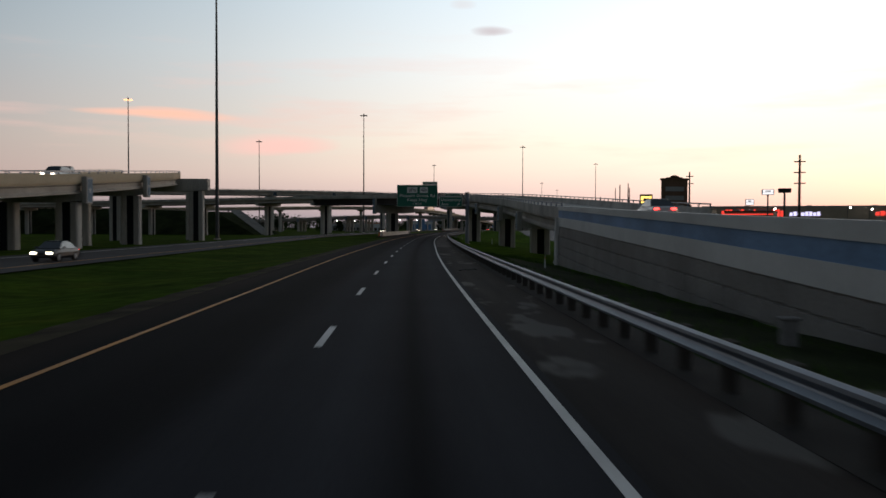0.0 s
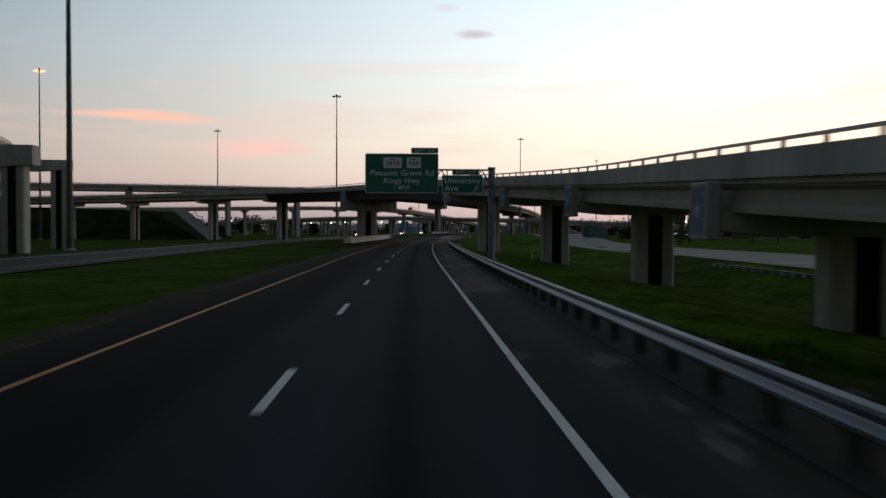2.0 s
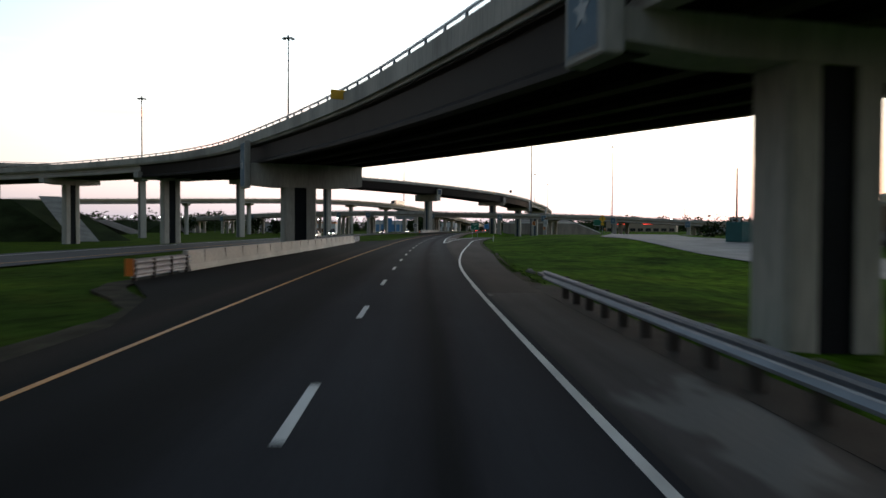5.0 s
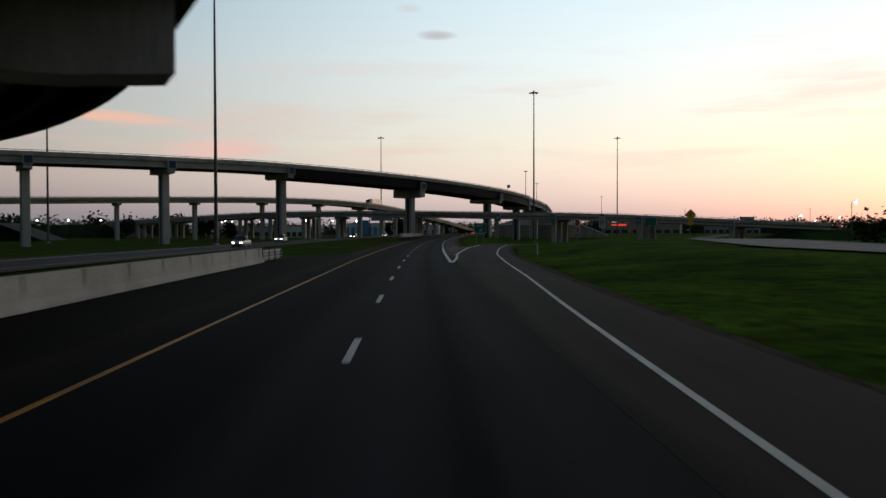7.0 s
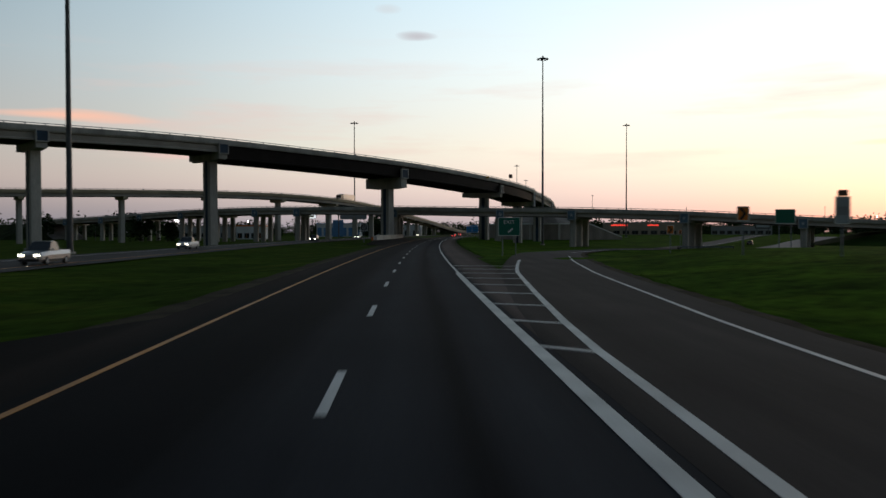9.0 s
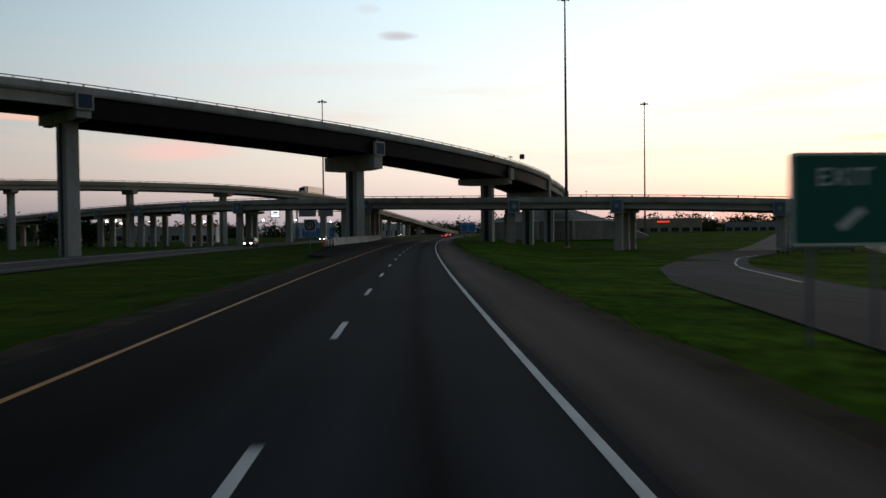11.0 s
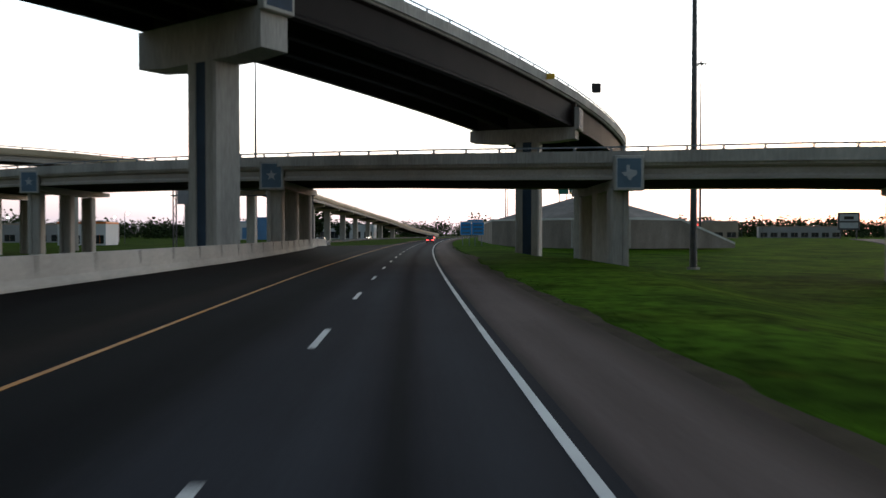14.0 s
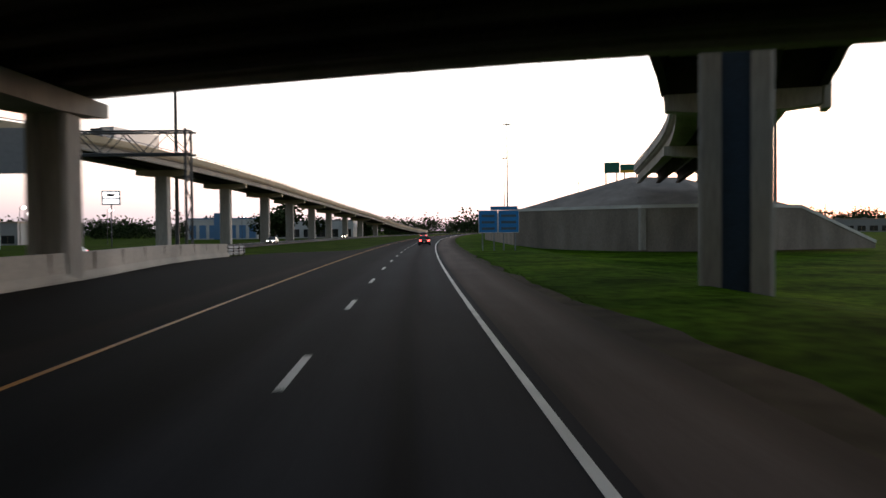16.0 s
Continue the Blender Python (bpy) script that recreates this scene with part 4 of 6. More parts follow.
def build_cross_bridge():
    """The bridge that crosses the road on a slight bend."""
    b = thing("cross_overpass", "concrete overpass with square painted end blocks on its piers", "overpass", kind="structure")
    edge = [(-134, 728, 8.4), (-110, 703, 8.8), (-88, 680, 9.4), (-66, 655, 10.2), (-48, 633, 10.7), (-30, 611, 10.9), (-14, 590, 10.8), (1.5, 572, 10.5), (15, 558.3, 10.2), (30.5, 544.8, 9.8), (45, 533.3, 9.3), (59.9, 524.4, 8.95), (77.6, 513.6, 8.55), (105, 503.5, 7.6), (140, 497, 5.9), (168, 493, 4.7)]
    near = spline(edge, 7.0)
    rr = rights(near)
    centre = [p - r * 8.5 for p, r in zip(near, rr)]
    deck(b, centre, 17.0, step=50.0, girders=7)
    for x, y in ((-110, 703), (-88, 680), (-66, 655), (-45, 630), (-29, 610), (-13, 589.5), (2.0, 571.6), (31.7, 544.4), (59.9, 524.3), (77.5, 513.4), (105, 503.3), (135, 497.7)):
        axis = Vector((-lerp(x, SKEW), -1, 0)).normalized()
        turn = math.atan2(axis.y, axis.x)
        i, p = on_path(near, x, y)
        reach = 17.0 / max(0.6, abs(axis.dot(rr[i])))
        ptop = lerp(-x, [(-168, 4.7), (-140, 5.9), (-105, 7.6), (-77.6, 8.55), (-59.9, 8.95), (-30.5, 9.8), (-1.5, 10.5), (14, 10.8), (30, 10.9), (48, 10.7), (66, 10.2), (88, 9.4), (110, 8.8), (134, 8.4)])
        z1 = ptop - 2.305
        half = reach / 2 - 0.35
        c0 = Vector((x, y, 0)) - axis * (reach / 2 - 0.65)
        cap(b, c0.x, c0.y, half, half, z1 - 0.8, z1, 2.0, turn, ptop - 0.45, 1, outline=x == 59.9)
        for u in (-half + 2.6, half * 0.10, half - 1.3):
            q = c0 + axis * u
            if x == 59.9:
                q += Vector((-0.4, 0.3, 0))
            if x == 2.0 and u < 0:
                q += Vector((-1.0, 0.3, 0))
            column(b, q.x, q.y, ground_at(q.x, q.y) - 0.4, z1 - 0.75, 1.55, 1.5, turn + math.pi / 2, stripe=False)
    right = [Vector(p) for p in ((142, 505, 0), (158, 502, 0), (176, 500, 0), (215, 495, 0), (290, 489, 0), (400, 484, 0))]
    mound(right, 7.0, [-1.4, 2.0, 2.9, 2.8, 1.4, -1.2], side_slope=3.2, cover=MOUND_GRASS)
    left = [Vector(p) for p in ((-122, 728, 0), (-130, 737, 0), (-165, 772, 0), (-215, 820, 0))]
    mound(left, 7.0, [-1.2, 6.2, 6.6, 6.0])
    bank = [Vector(p) for p in ((-62, 374, 0), (-85, 393, 0), (-130, 404, 0), (-200, 417, 0), (-300, 440, 0))]
    mound(bank, 8.0, [-1.2, 9.3, 10.6, 10.8, 9.0])
    bank = [Vector(p) for p in ((-116, 569, 0), (-128, 572, 0), (-165, 580, 0), (-240, 592, 0))]
    mound(bank, 7.0, [-1.2, 5.4, 6.2, 6.2])
    bm = bmesh.new()
    vs = [bm.verts.new(v) for v in ((-108, 558, -1.0), (-106, 579, -1.0), (-125, 582, 5.7), (-126, 561, 5.7))]
    bm.faces.new(vs)
    bmesh.ops.solidify(bm, geom=bm.faces[:], thickness=0.25)
    sl = thing("slope_paving", "pale concrete slope paving below the far bank", "slope", kind="structure")
    part("paving", bm, OLD_CONCRETE, sl)
    sl = thing("slope_paving", "pale concrete strip along the bank's end", "slope", kind="structure")
    bm = bmesh.new()
    vs = [bm.verts.new(v) for v in ((-60.5, 350, -0.9), (-56, 353, -0.9), (-77.5, 389.5, 10.2), (-82, 386.5, 10.2))]
    bm.faces.new(vs)
    bmesh.ops.solidify(bm, geom=bm.faces[:], thickness=0.25)
    part("paving", bm, CONCRETE, sl)
    bm = bmesh.new()
    vs = [bm.verts.new(v) for v in ((-117, 707, -1.0), (-105, 719, -1.0), (-118, 734, 6.1), (-131, 722, 6.1))]
    bm.faces.new(vs)
    bmesh.ops.solidify(bm, geom=bm.faces[:], thickness=0.25)
    sl = thing("slope_paving", "pale concrete slope paving under the overpass end", "slope", kind="structure")
    part("paving", bm, OLD_CONCRETE, sl)


def build_high_flyover():
    b = thing("high_flyover", "tall curved concrete flyover on single columns", "overpass", kind="structure")
    ctrl = [(-330, 378, 19.0), (-230, 394, 20.2), (-160, 410, 20.8), (-110, 427, 21.3), (-71.8, 445, 21.7), (-42.7, 463, 22.1), (-13.3, 485, 22.3), (28.6, 520, 20.9), (62, 557, 18.9), (79, 585, 17.0), (94, 615.5, 14.8), (105.5, 649, 12.4)]
    whole = spline(ctrl, 6.0)
    whole = [p - r * 1.1 * (1 - smooth01((p.y - 560) / 25)) for p, r in zip(whole, rights(whole))]
    cut1, cut2 = on_path(whole, -13.3, 485)[0], on_path(whole, 79, 585)[0]
    deck(b, whole[: cut1 + 1], 13.0, step=6.0, depth=2.8, girders=5, post_gap=3.4)
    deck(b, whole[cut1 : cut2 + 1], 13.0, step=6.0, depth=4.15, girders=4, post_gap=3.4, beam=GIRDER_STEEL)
    deck(b, whole[cut2:], 10.8, step=6.0, depth=2.8, girders=4, post_gap=3.4)
    path, side = whole, rights(whole)
    # end diaphragms close the bays between the steel girders above the caps
    for k in (cut1, cut2):
        p, r = whole[k], side[k]
        m = Matrix.Translation((p.x, p.y, 0)) @ Matrix.Rotation(math.atan2(r.y, r.x), 4, "Z")
        # these diaphragms carry the same painted-in underdeck shade
        box("end_diaphragm", (-5.9, 5.9, -0.5, 0.5, p.z - 4.4, p.z - 1.1), BEAM_UNDER, b, "end diaphragm in the shade-dark beam colour", m=m)
    for x, y, skew in ((28.6, 520, 0.0), (62, 557, 0.12)):
        i, p = on_path(path, x, y)
        m = Matrix.Translation((p.x, p.y, 0)) @ Matrix.Rotation(math.atan2(side[i].y, side[i].x) + skew, 4, "Z")
        box("diaphragm", (-6.3, 6.3, -0.5, 0.5, p.z - 4.3, p.z - 1.1), BEAM_UNDER, b, "diaphragm over the cap in the shade-dark beam colour", m=m)
    plate = thing("edge_plate", "small yellow plate on the flyover's rail", "road sign", Matrix.Translation((60.6, 546.0, 18.7)) @ Matrix.Rotation(-0.5, 4, "Z"))
    box("panel", (-0.45, 0.45, -0.03, 0.03, 0.0, 0.6), SIGN_YELLOW, plate, bevel=0.012)
    for u in (-0.3, 0.3):
        box("bracket", (u - 0.03, u + 0.03, 0.02, 0.3, 0.1, 0.2), DARK_STEEL, plate)
    for x, y, l, r in ((-13.3, 485, 6.3, 6.3), (-42.7, 463, 6.3, 6.3), (-71.8, 445, 6.3, 6.3), (-110, 427, 6.3, 6.3), (-160, 410, 6.3, 6.3), (-230, 394, 6.3, 6.3)):
        bent(b, path, side, x, y, (1.0,), l, r, 1.6, 2.0, depth=2.8, panel=1, w=3.0, d=2.0, block=0.2, face=0.8)
    bent(b, path, side, 28.6, 520, (0.4,), 6.5, 6.4, 2.9, 2.3, depth=4.15, panel=1, w=2.9, d=2.3, ground=-0.3, block=0.2, face=1.9)
    bent(b, path, side, 62, 557, (0.6,), 6.5, 6.4, 1.6, 2.2, depth=4.15, panel=1, w=2.9, d=2.0, skew=0.12, block=0.2, face=1.9)
    bent(b, path, side, 79, 585, (0.0,), 5.8, 5.8, 1.5, 2.0, depth=4.15, panel=1, w=3.0, d=1.8)
    bent(b, path, side, 94, 615.5, (0.0,), 5.6, 5.6, 1.3, 2.0, depth=2.8, panel=1, w=3.0, d=1.8)
    # header bank: a vertical panelled wall with a sloped concrete bank above it
    a = thing("abutment", "concrete slope above a panelled grey abutment wall", "abutment", kind="structure")
    foot = [(94, 722), (84, 664), (98, 643), (109, 637), (124, 641), (139, 643)]
    crest = [(99, 730), (86, 667), (103.5, 659), (111, 656), (124.5, 643.5), (140, 647)]
    tops = [4.4, 5.4, 5.4, 5.4, 5.3, -0.4]
    high = [6.5, 5.9, 11.2, 11.0, 5.7, -0.3]
    bm = bmesh.new()
    f0 = [bm.verts.new((x, y, -1.2)) for x, y in foot]
    f1 = [bm.verts.new((x, y, z)) for (x, y), z in zip(foot, tops)]
    for i in range(5):
        bm.faces.new((f0[i], f0[i + 1], f1[i + 1], f1[i]))
    part("wall_face", bm, ABUT_GREY, a, "ribbed grey wall panels")
    bm = bmesh.new()
    f1 = [bm.verts.new((x, y, z + 0.02)) for (x, y), z in zip(foot, tops)]
    f2 = [bm.verts.new((x, y, z)) for (x, y), z in zip(crest, high)]
    back = bm.verts.new((118, 735, 6.0))
    for i in range(5):
        bm.faces.new((f1[i], f1[i + 1], f2[i + 1], f2[i]))
        bm.faces.new((f2[i], f2[i + 1], back))
    part("sloped_bank", bm, ABUT_GREY, a, "sloped concrete bank")
    for i in range(5):
        p, q = Vector((*foot[i], tops[i])), Vector((*foot[i + 1], tops[i + 1]))
        d = (q - p)
        n = Vector((d.y, -d.x, 0)).normalized() * 0.12
        bm = bmesh.new()
        vs = [bm.verts.new(v) for v in (p + n, q + n, q - n, p - n)]
        vt = [bm.verts.new(v.co + Vector((0, 0, 0.5))) for v in vs]
        for j in range(4):
            bm.faces.new((vs[j], vs[(j + 1) % 4], vt[(j + 1) % 4], vt[j]))
        bm.faces.new(vs[::-1])
        bm.faces.new(vt)
        part("coping", bm, PALE_PAINT, a, "pale coping")
    for x, y in ((98.0, 642.7), (109.0, 636.9)):
        box("pilaster", (x - 0.45, x + 0.45, y - 0.4, y + 0.4, -1.0, 5.4), CONCRETE, a, bevel=0.03)


def build_far_flyover():
    b = thing("long_flyover", "long pale flyover descending beside the road on many piers", "overpass", kind="structure")
    ctrl = [(-330, 470, 12.0), (-220, 520, 13.4), (-140, 556, 14.9), (-88, 583, 16.3), (-60, 600, 17.1), (-33, 617, 17.6), (-8, 632, 17.4), (12, 651, 16.4), (24, 679, 15.6), (33, 711, 15.0), (41, 744, 14.5),
            (48, 777, 14.0), (56, 810, 13.4), (64, 843, 12.6), (73, 876, 11.6), (83, 909, 10.4), (95, 950, 8.6), (110, 1000, 6.2), (127, 1050, 4.0), (146, 1100, 2.0)]
    path, side = deck(b, ctrl, 10.0, step=8.0, girders=4, post_gap=4.5, rail_sides=(1,), tan=True)
    for x, y, *_ in ctrl[1:17]:
        bent(b, path, side, x, y, (0.0,), 4.6, 4.6, 1.1, 1.6, panel=0, w=2.3, d=1.6, tan=True, stripe=False)


def build_left_bridge():
    b = thing("side_overpass", "tan concrete overpass climbing beside the oncoming road", "overpass", kind="structure")
    ctrl = [(-43.5, -60, 1.5), (-43.5, 0, 4.0), (-43.5, 40, 5.2), (-43.5, 70, 6.6), (-43.6, 100, 8.5), (-44.6, 130, 10.6), (-48.8, 160, 12.6), (-58.5, 188, 13.8), (-74, 214, 14.6), (-96, 238, 15.0), (-126, 259, 15.2), (-168, 280, 15)]
    path, side = deck(b, ctrl, 11.0, step=6.0, girders=5, tan=True, rail_sides=(-1, 1))
    for x, y in ((-43.5, 40), (-43.5, 70), (-43.5, 100)):
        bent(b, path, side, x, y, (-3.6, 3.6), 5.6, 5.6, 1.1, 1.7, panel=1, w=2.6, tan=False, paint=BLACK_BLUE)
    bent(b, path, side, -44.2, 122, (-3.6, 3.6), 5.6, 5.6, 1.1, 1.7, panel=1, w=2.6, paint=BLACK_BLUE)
    # straddle bents whose caps reach out past the curving deck
    for x0, x1, y, z0, z1, cols in ((-55.0, -37.7, 160, 9.0, 11.4, (-53.0, -40.0)), (-74.0, -50.6, 204, 11.6, 13.4, (-70.5, -52.2))):
        cap(b, (x0 + x1) / 2, y, (x1 - x0) / 2, (x1 - x0) / 2, z0, z1, 2.2, 0.0)
        for cx in cols:
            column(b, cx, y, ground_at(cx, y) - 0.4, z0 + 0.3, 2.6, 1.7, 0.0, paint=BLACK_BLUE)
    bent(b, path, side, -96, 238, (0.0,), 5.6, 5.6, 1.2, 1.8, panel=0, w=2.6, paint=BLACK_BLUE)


build_ramp_bridge()
build_cross_bridge()
build_high_flyover()
build_far_flyover()
build_left_bridge()

# ---------------------------------------------------------------- high-mast lamps


def mast(x, y, top, lit=None):
    g = ground_at(x, y)
    t = thing("high_mast_lamp", "tall tapered steel mast with a ring of lamps" + (", glowing warm" if lit else ", unlit"), "street lamp", Matrix.Translation((x, y, g)), "high-mast lamps")
    h = top - g
    tube("mast_pole", (0, 0, 0), (0, 0, h), 0.42, DARK_STEEL, t, r1=0.16, seg=12)
    tube("base_flange", (0, 0, -0.05), (0, 0, 0.25), 0.7, CONCRETE, t, seg=12)
    tube("lamp_ring", (0, 0, h - 0.3), (0, 0, h - 0.1), 1.1, DARK_STEEL, t, seg=12)
    tube("mast_head", (0, 0, h - 0.1), (0, 0, h + 0.6), 0.25, DARK_STEEL, t, seg=8)
    bm = bmesh.new()
    add_tube(bm, (0, 0, -0.35), (0, 0, 0.0), 0.42, 0.26, 8)
    src = None
    for k in range(8):
        a = k * math.pi / 4
        m = Matrix.Translation((1.55 * math.cos(a), 1.55 * math.sin(a), h - 0.2))
        if src is None:
            src = part("luminaire", bm, lit or DARK_STEEL, t)
            src.matrix_basis = m
        else:
            share("luminaire", src, m, t)


for x, y, top, lit in ((-39.1, 173, 54, None), (-117, 354, 56, LAMP_WARM), (-90, 512, 55, None), (-20.7, 411, 58, None), (24.4, 697, 55, None), (78.7, 549, 56.5, None), (166, 710.5, 58, None),
                       (149, 891, 51, None), (200, 1074, 52, None), (333, 1277, 47, None)):
    mast(x, y, top, lit)

# ---------------------------------------------------------------- guardrail and median barriers
W_BEAM = [(0.00, 0.40), (0.07, 0.43), (0.075, 0.48), (0.01, 0.545), (0.0, 0.575), (0.01, 0.605), (0.075, 0.67), (0.07, 0.72), (0.0, 0.75),
          (-0.012, 0.75), (0.058, 0.715), (0.063, 0.672), (-0.002, 0.61), (-0.012, 0.575), (-0.002, 0.54), (0.063, 0.478), (0.058, 0.435), (-0.012, 0.40)]


def guardrail(s0, s1, off, name="guardrail"):
    g = thing(name, "galvanised steel guardrail on dark wooden posts", "guardrail")
    path = [road(s0 + (s1 - s0) * i / 60, off) for i in range(61)]
    # flared and lowered far end
    swept("rail_beam", path, [(-u - 0.02, v) for u, v in W_BEAM], STEEL, g)
    bm = bmesh.new()
    add_box(bm, 0.0, 0.2, -0.1, 0.1, -0.6, 0.74, bevel=0.012)
    bm2 = bmesh.new()
    add_box(bm2, -0.0, 0.012, -0.17, 0.17, 0.42, 0.73)
    src = None
    n = int((s1 - s0) / 1.905)
    for k in range(n):
        p, q = road(s0 + 1.905 * k, off + 0.02), road(s0 + 1.905 * k + 1, off + 0.02)
        m = Matrix.Translation(p) @ Matrix.Rotation(math.atan2(-(q - p).x, (q - p).y), 4, "Z")
        if src is None:
            src = part("post", bm, WOOD_POST, g)
            src.matrix_basis = m
            bm2.free()
        else:
            share("post", src, m, g)
    return g


guardrail(-60, 197, 4.3)
# short curved guardrail round the pier beside the exit ramp
pr_ = thing("pier_guardrail", "short bent steel guardrail around a bridge pier", "guardrail")
pp_ = [Vector((p.x, p.y, ground_at(p.x, p.y))) for p in spline([(97, 488, 0), (99.5, 495, 0), (103, 499.5, 0), (109, 500, 0), (116, 498, 0)], 1.5)]
swept("rail_beam", pp_, [(-u - 0.02, v) for u, v in W_BEAM], STEEL, pr_)
for p in pp_[::2]:
    box("post", (-0.08, 0.08, 0.06, 0.22, -0.4, 0.74), WOOD_POST, pr_, m=Matrix.Translation(p))
# low rail with pale blocks along the frontage road
fr_ = thing("frontage_guardrail", "dark steel rail on pale blocks beside the frontage road", "guardrail")
fp_ = [road(s, 30.5, ground_z(s, 30.5) - 0.35) for s in np.arange(92, 152, 2.0)]
swept("rail_beam", fp_, [(-u - 0.02, v) for u, v in W_BEAM], DARK_STEEL, fr_)
for p in fp_[::1]:
    box("block", (-0.12, 0.12, 0.05, 0.6, -0.1, 0.62), PANEL_PALE, fr_, bevel=0.02, m=Matrix.Translation(p))
gravel = strip("mow_strip", -60, 200, 4.05, 5.1, lambda s, o: 0.004 + 0.02 * noise.noise(Vector((s * 0.8, o * 2, 3))), GRAVEL, None, step=1.0, thick=0.2)
tagged(gravel, "dirty concrete and gravel strip under the guardrail", "kerb strip", kind="structure")


def barrier(s0, s1, table, height=1.07, base=lambda s: 0.0):
    b = thing("median_barrier", "pale tan concrete median barrier around the pier", "barrier", kind="structure")
    path = [road(s, lerp(s, table), base(s)) for s in np.linspace(s0, s1, 40)]
    sec = [(0.0, -0.2), (0.0, 0.08), (-0.10, 0.33), (-0.17, height), (-0.42, height), (-0.55, 0.33), (-0.62, 0.08), (-0.62, -0.2)]
    swept("barrier_wall", path, sec, BARRIER_GREY, b)
    for k, (a0, a1) in enumerate(((s0 - 8, s0 + 0.3), (s1 - 0.3, s1 + 8.5))):
        rail = [road(s, lerp(s, table) - 0.12, base(s)) for s in np.linspace(a0, a1, 6)]
        for z in (0.0, 0.24, 0.48):
            swept("transition_rail", rail, [(-u, v - 0.30 + z) for u, v in W_BEAM], STEEL, b, "galvanised rail leading to the barrier")
        bm = bmesh.new()
        add_box(bm, -0.25, -0.08, -0.08, 0.08, -0.3, 0.86)
        src = None
        for s in np.linspace(a0 + 0.3, a1 - 0.6, 4):
            m = Matrix.Translation(road(s, lerp(s, table), base(s)))
            if src is None:
                src = part("rail_post", bm, WOOD_POST, b)
                src.matrix_basis = m
            else:
                share("rail_post", src, m, b)
    box("end_marker", (-0.30, 0.05, -0.04, 0.0, 0.20, 0.95), SIGN_ORANGE, b, "orange reflective end marker", m=Matrix.Translation(road(s0 - 8.1, lerp(s0, table) - 0.2, base(s0 - 8))))
    joint = None
    for s in np.arange(s0 + 3, s1 - 1, 4.5):
        bm = bmesh.new()
        add_box(bm, -0.178, -0.10, -0.007, 0.007, 0.35, height - 0.02)
        m = Matrix.Translation(road(s, lerp(s, table), base(s)))
        if joint is None:
            joint = part("barrier_joint", bm, GIRDER, b)
            joint.matrix_basis = m
        else:
            bm.free()
            share("barrier_joint", joint, m, b)


barrier(210, 295.5, BARRIER_A)
barrier(478.5, 598, BARRIER_B, base=rise)

# ---------------------------------------------------------------- lettering and signs


def text_mesh(text, size):
    cu = bpy.data.curves.new("letter", "FONT")
    cu.body, cu.size, cu.align_x, cu.align_y, cu.extrude = text, size, "LEFT", "CENTER", 0.004
    cu.offset, cu.space_character = size * 0.012, 1.12
    tmp = bpy.data.objects.new("letter", cu)
    me = bpy.data.meshes.new_from_object(tmp)
    bpy.data.objects.remove(tmp)
    bpy.data.curves.remove(cu)
    xs = [v.co.x for v in me.vertices]
    return me, min(xs), max(xs)


def words(text, size, mat, parent, x, z, y=-0.03, align="CENTER"):
    """Raised letters, each a part of its own, set as the whole line would be."""
    line, lo, hi = text_mesh(text, size)
    bpy.data.meshes.remove(line)
    start = x - lo if align == "LEFT" else x - (lo + hi) / 2
    for k, ch in enumerate(text):
        if ch == " ":
            continue
        head, _, right = text_mesh(text[: k + 1], size)
        bpy.data.meshes.remove(head)
        me, _, own = text_mesh(ch, size)
        me.materials.clear()
        me.materials.append(mat)
        ob = new("letter", me)
        ob.parent = parent
        ob.matrix_basis = Matrix.Translation((start + right - own, y, z)) @ Matrix.Rotation(math.pi / 2, 4, "X")


def rounded_panel(name, x0, x1, z0, z1, y0, y1, r, mat, parent, label=""):
    bm = bmesh.new()
    pts = []
    for cx, cz, a0 in ((x1 - r, z1 - r, 0), (x0 + r, z1 - r, 90), (x0 + r, z0 + r, 180), (x1 - r, z0 + r, 270)):
        for k in range(5):
            a = radians(a0 + 22.5 * k)
            pts.append((cx + r * math.cos(a), cz + r * math.sin(a)))
    a = [bm.verts.new((u, y0, v)) for u, v in pts]
    b = [bm.verts.new((u, y1, v)) for u, v in pts]
    n = len(pts)
    for i in range(n):
        bm.faces.new((a[i], a[(i + 1) % n], b[(i + 1) % n], b[i]))
    bm.faces.new(a)
    bm.faces.new(b[::-1])
    return part(name, bm, mat, parent, label)


def sign_panel(parent, x0, x1, z0, z1, name="sign_panel", mat=None, r=0.15, label=""):
    """White-rimmed panel that faces -y."""
    back = rounded_panel(name, x0, x1, z0, z1, -0.005, 0.05, r, SIGN_WHITE, parent, label)
    rounded_panel("panel_face", x0 + 0.06, x1 - 0.06, z0 + 0.06, z1 - 0.06, -0.012, -0.0055, r * 0.7, mat or SIGN_GREEN, back)
    return back


